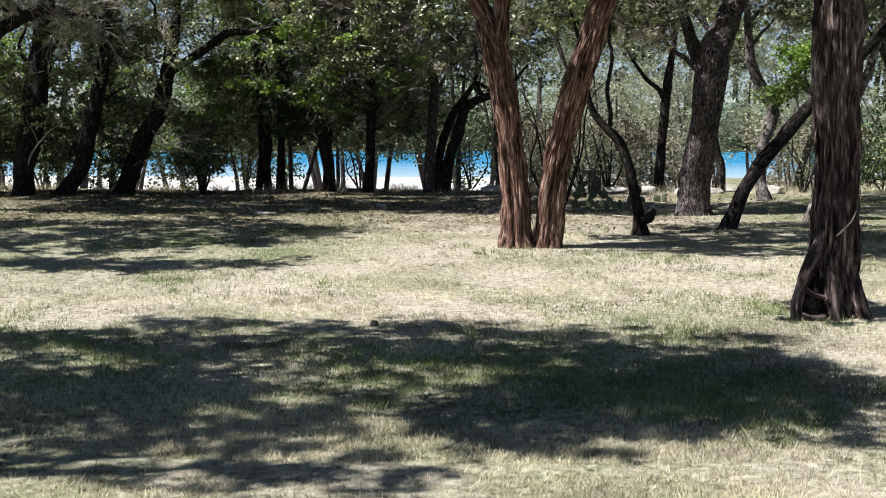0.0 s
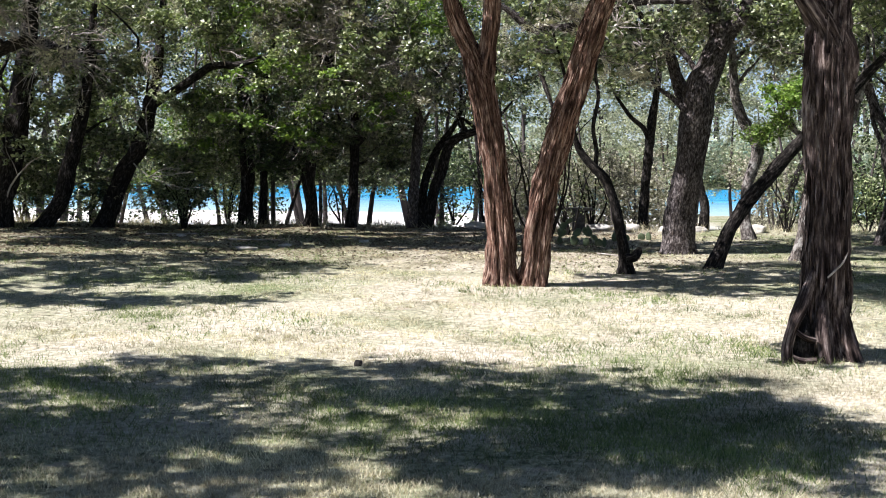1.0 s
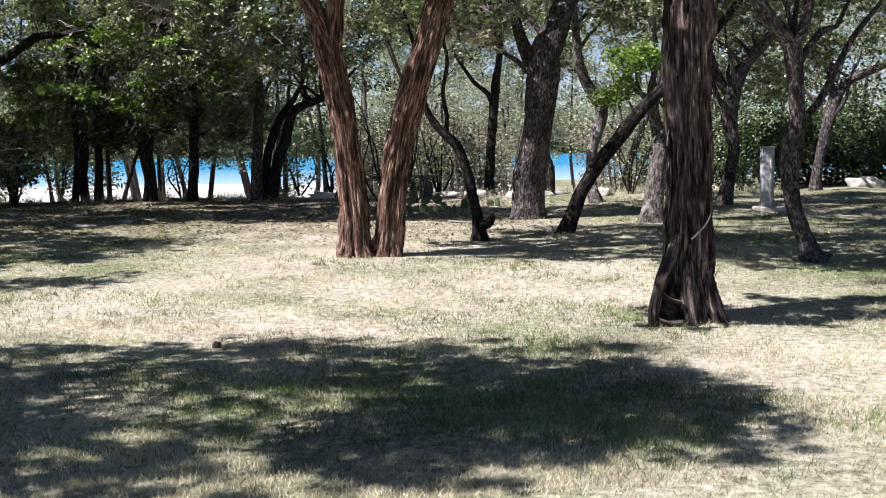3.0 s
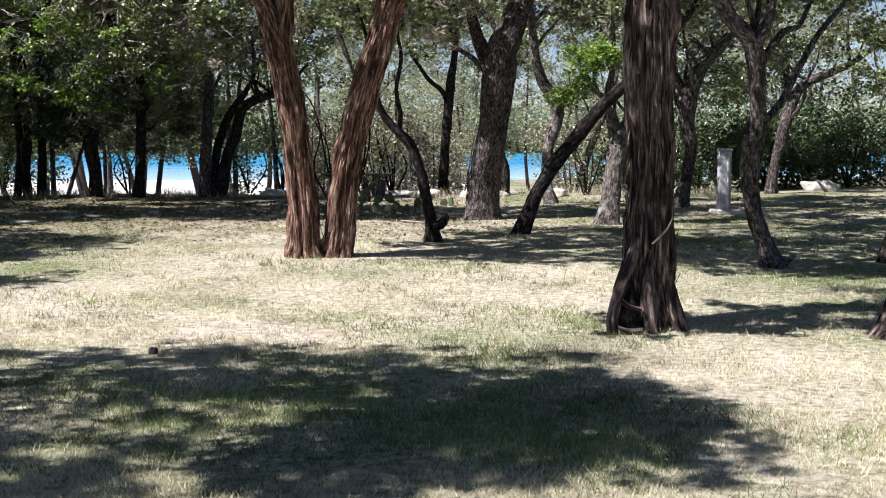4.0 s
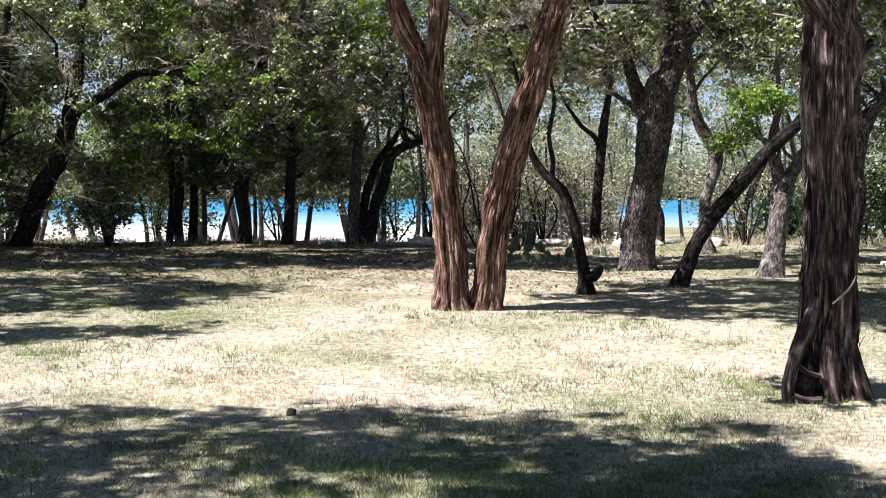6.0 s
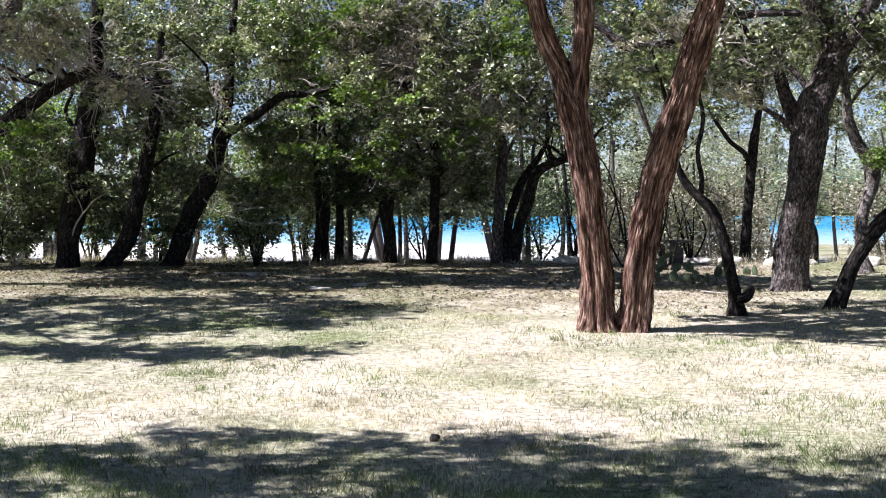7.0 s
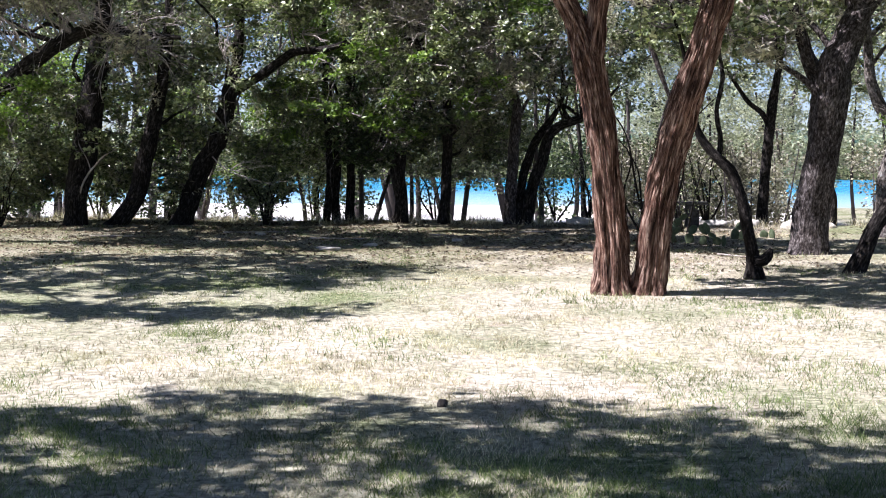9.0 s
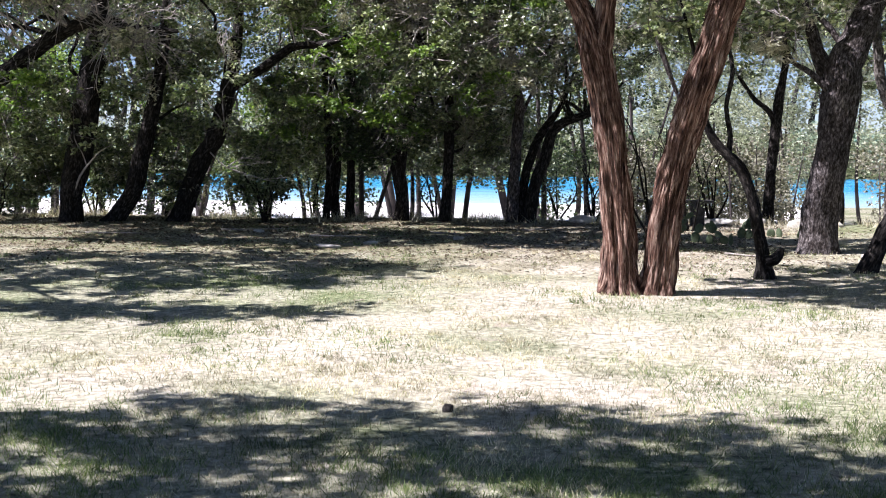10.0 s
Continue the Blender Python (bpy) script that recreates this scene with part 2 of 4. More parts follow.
# ---- mesh helpers ----
def mesh_arrays(name, verts, faces, smooth=False):
    """A mesh from arrays: verts (n, 3), faces (m, k) with one k."""
    verts, faces = np.asarray(verts, dtype=np.float32), np.asarray(faces, dtype=np.int32)
    me = bpy.data.meshes.new(name)
    me.vertices.add(len(verts))
    me.vertices.foreach_set("co", verts.ravel())
    k = faces.shape[1]
    me.loops.add(faces.size)
    me.loops.foreach_set("vertex_index", faces.ravel())
    me.polygons.add(len(faces))
    me.polygons.foreach_set("loop_start", np.arange(0, faces.size, k, dtype=np.int32))
    me.polygons.foreach_set("use_smooth", np.full(len(faces), smooth))
    me.update(calc_edges=True)
    return me


def part(name, me, material, parent=None, label=""):
    if isinstance(me, bmesh.types.BMesh):
        bm, me = me, bpy.data.meshes.new(name)
        bm.to_mesh(me)
        bm.free()
    me.materials.append(material)
    ob = new(name, me)
    if parent:
        ob.parent = parent
        ob.matrix_parent_inverse = parent.matrix_basis.inverted()
    return tagged(ob, label)


def thing(name, at, label, category, group=""):
    e = new(name)
    e.empty_display_size = 0.2
    e.matrix_basis = Matrix.Translation(at)
    return tagged(e, label, category, group)


def spline(nodes, step):
    """Smooth points and radii along nodes of (x, y, z, r)."""
    p = np.array(nodes, dtype=float)
    p = np.vstack([2 * p[0] - p[1], p, 2 * p[-1] - p[-2]])
    out = []
    for i in range(1, len(p) - 2):
        a, b, c, d = p[i - 1:i + 3]
        n = max(2, int(np.linalg.norm(c[:3] - b[:3]) / step))
        for u in np.arange(n) / n:
            out.append(0.5 * (2 * b + (c - a) * u + (2 * a - 5 * b + 4 * c - d) * u * u + (3 * b - a - 3 * c + d) * u ** 3))
    out.append(p[-2])
    out = np.array(out)
    out[:, 3] = np.maximum(out[:, 3], 0.003)
    return out


def tube(nodes, sides=14, step=0.1, rough=0.12, ridges=0.0, flare=0.0, seed=0, places=False):
    """A limb: rings round a smooth line, with lumps, long ridges and a flared root. Returns verts and quads."""
    s = spline(nodes, step)
    ang = np.arange(sides) / sides * 2 * np.pi
    verts, place = [], []
    tang = np.gradient(s[:, :3], axis=0)
    tang /= np.linalg.norm(tang, axis=1)[:, None] + 1e-9
    u = np.cross(tang[0], (0.3, 1, 0.2))
    run = 0.0
    for i, (x, y, z, r) in enumerate(s):
        u = u - tang[i] * (u @ tang[i])
        u /= np.linalg.norm(u)
        v = np.cross(tang[i], u)
        if i:
            run += np.linalg.norm(s[i, :3] - s[i - 1, :3])
        for a in ang:
            ca, sa = math.cos(a), math.sin(a)
            k = 1 + rough * noise.noise((ca * 1.3 + seed, sa * 1.3, run * 2.2 / max(r * 6, 0.5))) * 1.6
            if rough:
                k += rough * 0.6 * noise.noise((ca * 3 + seed, sa * 3, run * 7))
            if ridges:
                t = a + 0.25 * run + seed
                k += ridges * noise.noise((math.cos(t) * 5, math.sin(t) * 5, run * 0.5 + seed))
                k += ridges * 0.8 * noise.noise((math.cos(t) * 8, math.sin(t) * 8, run * 0.7 + seed))
            if flare:
                k += flare * math.exp(-run / 0.16) * max(0.0, math.cos(3 * a + seed) + 0.5 * math.cos(5 * a + 2 * seed))
            verts.append(s[i, :3] + (u * ca + v * sa) * r * k)
            place.append((ca * r, sa * r, run + seed))
    n = len(s)
    q = np.arange(n - 1)[:, None] * sides
    j = np.arange(sides)[None, :]
    j2 = (j + 1) % sides
    faces = np.stack([q + j, q + j2, q + sides + j2, q + sides + j], -1).reshape(-1, 4)
    return (np.array(verts), faces, np.array(place)) if places else (np.array(verts), faces)


def joined(pieces):
    vs, fs, n = [], [], 0
    for v, f in pieces:
        vs.append(v)
        fs.append(f + n)
        n += len(v)
    return np.vstack(vs), np.vstack(fs)


def leaf_quads(points, size, rng, slim=0.34, droop=0.0, up=1.1, steep=0.6):
    """A small folded diamond at every point."""
    n = len(points)
    a = rng.normal(size=(n, 3))
    a[:, 2] = a[:, 2] * steep - droop
    a /= np.linalg.norm(a, axis=1)[:, None]
    nor = rng.normal(size=(n, 3))
    nor[:, 2] += up
    b = np.cross(nor, a)
    b /= np.linalg.norm(b, axis=1)[:, None] + 1e-9
    s = size * rng.uniform(0.6, 1.35, (n, 1))
    lift = np.cross(a, b) * s * 0.08
    v = np.stack([points - a * s / 2, points + b * s * slim + lift, points + a * s / 2, points - b * s * slim + lift], 1).reshape(-1, 3)
    return v, np.arange(4 * n).reshape(-1, 4)


def at_depth(y, nodes, seed=0, wobble=0.12):
    """Nodes of (x, z, r) on a limb that wanders a little about the depth y."""
    return [(x, y + wobble * math.sin(z * 1.3 + seed), z, r) for x, z, r in nodes]


def sprays(rng, m, radius, tight):
    """m leaf places in tight little sprays within a flattened ball."""
    n = max(3, m // 20)
    d = rng.normal(size=(n, 3))
    d *= (rng.uniform(0, 1, (n, 1)) ** 0.4) / np.linalg.norm(d, axis=1)[:, None]
    d *= np.array((1, 1, 0.62)) * radius
    return d[rng.integers(0, n, m)] + rng.normal(size=(m, 3)) * np.array((1, 1, 0.6)) * tight


class Tree:
    """A tree: its thing, with trunk, limbs, twigs and crown as parts."""

    def __init__(self, name, at, label, material, category="tree", ridges=0.0, seed=1):
        self.ob = thing(name, (*at, 0), label, category, "trees of the grove")
        self.material, self.ridges, self.seed, self.lines = material, ridges, seed, []
        self.rng = np.random.default_rng(seed)

    def limb(self, name, nodes, sides=14, flare=0.0, material=None, rough=0.14, step=0.09):
        self.lines.append(spline(nodes, 0.25))
        self.last = nodes
        v, f, place = tube(nodes, sides, step, rough, self.ridges, flare, self.seed + len(self.lines), True)
        me = mesh_arrays(name, v, f, True)
        me.attributes.new("bark_place", "FLOAT_VECTOR", "POINT").data.foreach_set("vector", place.astype(np.float32).ravel())
        return part(name, me, material or self.material, self.ob)

    def shreds(self, nodes, n, longest=0.5):
        """Peeling strips of bark that cling to the limb and lift at one end."""
        rng, pieces = self.rng, []
        line = spline(nodes, 0.03)
        for _ in range(n):
            m = int(rng.uniform(0.3, 1.0) * longest / 0.03)
            i = int(rng.integers(0, max(1, len(line) - m - 1)))
            a, w = rng.uniform(0, 2 * np.pi), rng.uniform(0.006, 0.016)
            seg = line[i:i + m:3]
            lift = rng.uniform(0.005, 0.05) * np.linspace(1, 0, len(seg)) ** 3 + 0.004
            if rng.uniform() < 0.3:
                lift = lift[::-1]
            out = np.array((math.cos(a), math.sin(a), 0))
            side = np.array((-math.sin(a), math.cos(a), 0))
            c = seg[:, :3] + out * (seg[:, 3:4] * 1.04 + lift[:, None])
            wide = side * (w * np.clip(4 * np.sin(np.linspace(0.04, np.pi - 0.04, len(seg))), 0, 1))[:, None]
            v = np.stack([c - wide, c + out * 0.005, c + wide], 1).reshape(-1, 3)
            j = np.arange(len(seg) - 1)[:, None] * 3
            f = np.concatenate([np.concatenate([j, j + 1, j + 4, j + 3], 1), np.concatenate([j + 1, j + 2, j + 5, j + 4], 1)])
            pieces.append((v, f))
        v, f = joined(pieces)
        me = mesh_arrays("peeling_bark", v, f, True)
        me.attributes.new("bark_place", "FLOAT_VECTOR", "POINT").data.foreach_set("vector", (v * np.array((1, 1, 1))).astype(np.float32).ravel())
        tagged(part("peeling_bark", me, self.material, self.ob, "loose strips of peeling bark"), kind="stuff")

    def bare_twigs(self, clouds):
        """Sprays of dead pale twigs, each on a bare branch from the nearest limb."""
        rng, pieces, line = self.rng, [], np.vstack(self.lines)
        for cx, cy, cz, rx, ry, rz, n in clouds:
            for p in np.array((cx, cy, cz)) + rng.uniform(-1, 1, (n, 3)) * np.array((rx, ry, rz)):
                near = line[np.argmin(np.linalg.norm(line[:, :3] - p, axis=1))]
                mid = (near[:3] + p) / 2 + rng.normal(size=3) * 0.12
                pieces.append(tube([(*near[:3], 0.02), (*mid, 0.015), (*p, 0.011)], 4, 0.2, 0.1))
                way = rng.normal(size=3) * np.array((1, 0.6, 0.6))
                way /= np.linalg.norm(way)
                for _ in range(9):
                    q = way + rng.normal(size=3) * 0.55
                    q *= rng.uniform(0.3, 0.85) / np.linalg.norm(q)
                    a = p + q * 0.5 + rng.normal(size=3) * 0.06
                    e = p + q + np.array((0, 0, -0.12)) * rng.uniform(0, 1.5)
                    pieces.append(tube([(*p, 0.009), (*a, 0.007), (*e, 0.0035)], 3, 0.12, 0.1))
                    for _ in range(2):
                        b = a + (e - a) * rng.uniform(0, 0.8)
                        g = b + q * 0.3 + rng.normal(size=3) * 0.09
                        pieces.append(tube([(*b, 0.006), (*((b + g) / 2 + rng.normal(size=3) * 0.02), 0.005), (*g, 0.003)], 3, 0.2, 0.0))
        v, f = joined(pieces)
        me = mesh_arrays("dead_twig_growth", v, f, True)
        me.attributes.new("bark_place", "FLOAT_VECTOR", "POINT").data.foreach_set("vector", v.astype(np.float32).ravel())
        tagged(part("dead_twig_growth", me, DEAD, self.ob, "sprays of pale dead twigs"), kind="stuff")

    def crown(self, clouds, leaf=0.082, per=185, spread=0.25, material=OAK_LEAF, slim=0.32, droop=0.0, twigs=4, fine=0.006, moss=0, fill=0.55, name="crown", bough=0.16):
        """clouds: (x, y, z, rx, ry, rz, clumps). Every clump hangs on a branch from the nearest limb."""
        rng, pts, wood, hang, boughs = self.rng, [], [], [], []
        line = np.vstack(self.lines)
        for cx, cy, cz, rx, ry, rz, n in clouds:
            d = rng.normal(size=(n, 3))
            d /= np.linalg.norm(d, axis=1)[:, None]
            n = max(3, int(n * fill))
            d = d[:n]
            c = np.array((cx, cy, cz)) + d * rng.uniform(0.25, 1.0, (n, 1)) ** 0.5 * np.array((rx, ry, rz))
            gap = [np.linalg.norm(line[:, :3] - p, axis=1).min() for p in c]
            for p in c[np.argsort(gap)]:
                k = rng.uniform(0.6, 1.4)
                m = int(per * k * k)
                pts.append(p + sprays(rng, m, spread * k * 1.5, 0.058))
                if twigs:
                    near = line[np.argmin(np.linalg.norm(line[:, :3] - p, axis=1) + rng.uniform(0, 0.3, len(line)))]
                    mid = (near[:3] + p) / 2 + rng.normal(size=3) * 0.11
                    r0 = min(near[3] * 0.7, 0.01 + 0.012 * np.linalg.norm(p - near[:3]))
                    wood.append(tube([(*near[:3], r0), (*mid, r0 * 0.7), (*p, fine)], 4, 0.3, 0.0))
                    if rng.uniform() < bough and not self.ridges:
                        far = self.lines[0][int(rng.uniform(0.3, 0.95) * len(self.lines[0]))]
                        reach = np.linalg.norm(p - far[:3])
                        if 0.5 < reach < 2.4 and p[2] > far[2] + 0.25:
                            way = [far[:3] * (1 - q) + p * q + rng.normal(size=3) * 0.045 * reach * (q < 1) for q in (0.25, 0.5, 0.75, 1.0)]
                            r1 = min(far[3] * 0.6, 0.018 + 0.014 * reach)
                            boughs.append(tube([(*far[:3], r1)] + [(*w, r1 * e) for w, e in zip(way, (0.85, 0.65, 0.45, 0.2))], 7, 0.12, 0.1, seed=len(boughs)))
                    line = np.vstack([line, (*p, 0.022)])
                    for _ in range(twigs):
                        e = p + rng.normal(size=3) * spread * k * 1.5
                        h = (p + e) / 2 + rng.normal(size=3) * 0.06
                        wood.append(tube([(*p, fine), (*h, fine * 0.7), (*e, fine * 0.3)], 3, 0.5, 0.0))
                if moss and rng.uniform() < 0.5:
                    o = p + rng.normal(size=3) * spread
                    hang.append(o + rng.normal(size=(moss, 3)) * np.array((0.07, 0.07, 0.14)))
        v, f = leaf_quads(np.vstack(pts), leaf, rng, slim, droop)
        part(name, mesh_arrays(name, v, f), material, self.ob, "grey hanging moss on the twigs" if material == MOSS else "")
        if wood:
            v, f = joined(wood)
            tagged(part("twig_growth", mesh_arrays("twig_growth", v, f, True), TWIG, self.ob), kind="stuff")
        if boughs:
            v, f = joined(boughs)
            me = mesh_arrays("branchwork", v, f, True)
            me.attributes.new("bark_place", "FLOAT_VECTOR", "POINT").data.foreach_set("vector", v.astype(np.float32).ravel())
            tagged(part("branchwork", me, self.material, self.ob), kind="stuff")
        if hang:
            v, f = leaf_quads(np.vstack(hang), 0.075, rng, 0.1, 0.6)
            tagged(part("hanging_moss", mesh_arrays("hanging_moss", v, f), MOSS, self.ob, "grey hanging moss on the twigs"), kind="stuff")


# ---- ground, lake ----
def smooth(a, b, v):
    t = np.clip((v - a) / (b - a), 0, 1)
    return t * t * (3 - 2 * t)


def ground_z(x, y):
    z = 0.025 * np.sin(x * 0.9 + 0.4 * y) * np.sin(y * 0.7 - 0.3 * x) + 0.012 * np.sin(x * 3.1 + y) * np.sin(y * 2.7)
    z = z * smooth(60, 30, np.abs(y))
    z = z - 1.5 * smooth(27.0, 34.0, y) * (1 - 0.9 * smooth(8.8, 10.6, x) * smooth(44, 35, y)) - 1.4 * smooth(60, 84, y) + 5.0 * smooth(128, 150, y)
    return z


def make_ground():
    xs = np.concatenate([-np.geomspace(3000, 22, 26), np.arange(-20, 20.1, 0.4), np.geomspace(22, 3000, 26)])
    ys = np.concatenate([-np.geomspace(3000, 12, 22), np.arange(-10, 2, 1.0), np.arange(2, 40, 0.3), np.arange(40, 160, 4.0), np.geomspace(165, 3500, 20)])
    gx, gy = np.meshgrid(xs, ys)
    v = np.stack([gx, gy, ground_z(gx, gy)], -1).reshape(-1, 3)
    nx, ny = len(xs), len(ys)
    i = np.arange(ny - 1)[:, None] * nx + np.arange(nx - 1)[None, :]
    f = np.stack([i, i + 1, i + nx + 1, i + nx], -1).reshape(-1, 4)
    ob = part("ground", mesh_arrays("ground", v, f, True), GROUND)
    tagged(ob, "dry pale lawn with green patches and bare soil", "ground", kind="structure")


make_ground()
wv = np.array([(-900, 70, -2.4), (900, 70, -2.4), (900, 145, -2.4), (-900, 145, -2.4)], float)
tagged(part("water", mesh_arrays("water", wv, np.array([[0, 1, 2, 3]])), WATER), "bright turquoise lake water behind the trees", "lake", kind="structure")

# ---- the forked juniper ----
t = Tree("forked_juniper", (0.2, 15.7), "reddish shaggy-barked juniper with two leaning trunks, one forking", JUNIPER, ridges=0.24, seed=3)
t.limb("trunk", at_depth(15.7, [(0.05, -0.06, 0.225), (0.04, 0.1, 0.185), (0.03, 0.34, 0.162), (0.02, 0.62, 0.152), (-0.02, 0.98, 0.143), (-0.08, 1.53, 0.143), (-0.17, 2.07, 0.146), (-0.26, 2.45, 0.155), (-0.36, 2.79, 0.115), (-0.53, 3.15, 0.104), (-0.65, 3.57, 0.098), (-0.77, 4.05, 0.085), (-0.89, 4.89, 0.061), (-1.0, 5.8, 0.03)], 0, 0.05), 96, 0.25, step=0.06)
t.shreds(t.last[1:-3], 150)
t.limb("limb", at_depth(15.68, [(-0.21, 2.2, 0.07), (-0.195, 2.45, 0.105), (-0.16, 2.85, 0.107), (-0.12, 3.27, 0.104), (-0.11, 3.8, 0.098), (-0.08, 4.39, 0.079), (-0.03, 5.1, 0.055), (0.0, 6.0, 0.03)], 0, 0.05), 32, step=0.05)
t.limb("trunk", at_depth(15.7, [(0.38, -0.06, 0.22), (0.4, 0.1, 0.18), (0.44, 0.31, 0.165), (0.47, 0.68, 0.156), (0.52, 1.04, 0.152), (0.61, 1.46, 0.152), (0.7, 1.82, 0.152), (0.81, 2.18, 0.152), (0.93, 2.6, 0.14), (1.07, 3.07, 0.134), (1.23, 3.54, 0.128), (1.36, 4.0, 0.104), (1.49, 4.81, 0.073), (1.6, 5.8, 0.03)], 1, 0.05), 96, 0.25, step=0.06)
t.shreds(t.last[1:-3], 150)
t.crown([(0.3, 15.8, 6.0, 2.4, 2.2, 1.0, 60), (1.6, 16.4, 4.6, 1.0, 1.0, 0.5, 14)], 0.06, 220, 0.3, JUNIPER_LEAF, 0.2, 0.3, moss=110, fill=0.8)
# overhead crown out of view, placed to shade the grass beyond
t.crown([(-0.5, 15.3, 5.2, 2.3, 2.4, 0.5, 135)], 0.11, 110, 0.28, JUNIPER_LEAF, 0.3, 0.3, twigs=1, fill=0.9)

# ---- the big juniper beside the lawn ----
t = Tree("big_juniper", (2.6, 10.6), "thick straight juniper with stringy grey-brown bark and flared foot", GREY_JUNIPER, ridges=0.28, seed=8)
t.limb("trunk", at_depth(10.6, [(2.61, -0.06, 0.27), (2.6, 0.07, 0.225), (2.6, 0.24, 0.2), (2.6, 0.45, 0.185), (2.61, 0.69, 0.172), (2.61, 1.02, 0.16), (2.6, 1.43, 0.158), (2.58, 1.84, 0.16), (2.57, 2.2, 0.166), (2.57, 2.52, 0.158), (2.59, 2.88, 0.132), (2.6, 3.4, 0.1), (2.65, 4.6, 0.06), (2.7, 5.8, 0.03)], 0, 0.03), 128, 0.18, step=0.045)
t.shreds(t.last[1:-3], 230, 0.6)
t.limb("limb", at_depth(10.55, [(2.66, 2.1, 0.07), (2.66, 2.38, 0.115), (2.62, 2.51, 0.119), (2.52, 2.69, 0.114), (2.38, 2.89, 0.105), (2.19, 3.15, 0.087), (1.96, 3.5, 0.059), (1.6, 4.2, 0.03)], 0, 0.03), 40, step=0.05)
t.limb("dead_twig", [(2.58, 10.44, 0.66, 0.008), (2.62, 10.38, 0.72, 0.009), (2.67, 10.34, 0.79, 0.007), (2.7, 10.33, 0.87, 0.003)], 7, material=DEAD)
# dark lump standing in for the shade inside the foot's cavity
t.limb("dark_hollow_fill", [(2.4, 10.44, 0.36, 0.04), (2.38, 10.42, 0.2, 0.1), (2.38, 10.42, 0.02, 0.12)], 16, material=SHADED_OAK)
t.limb("root", [(2.49, 10.5, 0.74, 0.012), (2.38, 10.4, 0.46, 0.052), (2.29, 10.35, 0.26, 0.044), (2.25, 10.32, 0.1, 0.042), (2.26, 10.28, -0.06, 0.045)], 24, step=0.04)
t.limb("root", [(2.25, 10.32, 0.05, 0.032), (2.34, 10.27, 0.015, 0.03), (2.46, 10.27, 0.01, 0.04)], 20, step=0.03)
t.limb("root", [(2.29, 10.34, 0.27, 0.016), (2.37, 10.3, 0.2, 0.022), (2.46, 10.31, 0.17, 0.026)], 16, step=0.03)
t.limb("root", [(2.59, 10.5, 0.66, 0.012), (2.54, 10.39, 0.28, 0.062), (2.56, 10.34, 0.08, 0.066), (2.58, 10.3, -0.06, 0.07)], 24, step=0.04)
t.limb("root", [(2.69, 10.52, 0.62, 0.012), (2.74, 10.44, 0.22, 0.06), (2.78, 10.4, 0.05, 0.066), (2.81, 10.37, -0.06, 0.07)], 24, step=0.04)
t.crown([(2.5, 10.5, 5.4, 1.9, 1.6, 0.7, 60)], 0.06, 220, 0.3, JUNIPER_LEAF, 0.2, 0.3, fill=0.8)
# unseen sprays set where they shade trunk and lawn
t.crown([(0.2, 9.5, 4.8, 1.5, 0.8, 0.5, 33), (-1.2, 9.3, 4.9, 0.9, 0.25, 0.3, 5), (1.6, 8.9, 5.0, 1.0, 0.7, 0.4, 34)], 0.11, 110, 0.26, JUNIPER_LEAF, 0.3, 0.3, twigs=1, fill=0.9)

# ---- the edge juniper and the dark trunk beside it ----
t = Tree("leaning_juniper", (4.4, 10.0), "leaning juniper with shaggy dark bark at the lawn's edge", GREY_JUNIPER, ridges=0.28, seed=11)
t.limb("trunk", at_depth(10.0, [(4.4, -0.06, 0.21), (4.41, 0.1, 0.16), (4.46, 0.33, 0.135), (4.56, 0.67, 0.12), (4.66, 1.08, 0.109), (4.77, 1.7, 0.101), (4.83, 2.31, 0.093), (4.88, 2.91, 0.075), (4.95, 4.2, 0.04)], 0, 0.03), 96, 0.3, step=0.05)
t.shreds(t.last[1:-2], 60)
t.crown([(5.0, 10.2, 4.8, 1.8, 1.8, 1.0, 40)], 0.06, 220, 0.3, JUNIPER_LEAF, 0.2, 0.3, fill=0.8)


def oak(at, label, limbs, clouds, material=OAK, seed=1, name="live_oak", **kw):
    """limbs: (depth, nodes of x, z, r); the first is the trunk."""
    tr = Tree(name, at, label, material, seed=seed)
    for k, (y, nodes) in enumerate(limbs):
        big = nodes[0][2] > 0.15
        tr.limb("limb" if k else "trunk", at_depth(y, nodes, seed + k), 20 if big else 12, 0.0 if k else 0.25)
    tr.crown(clouds, **kw)
    return tr


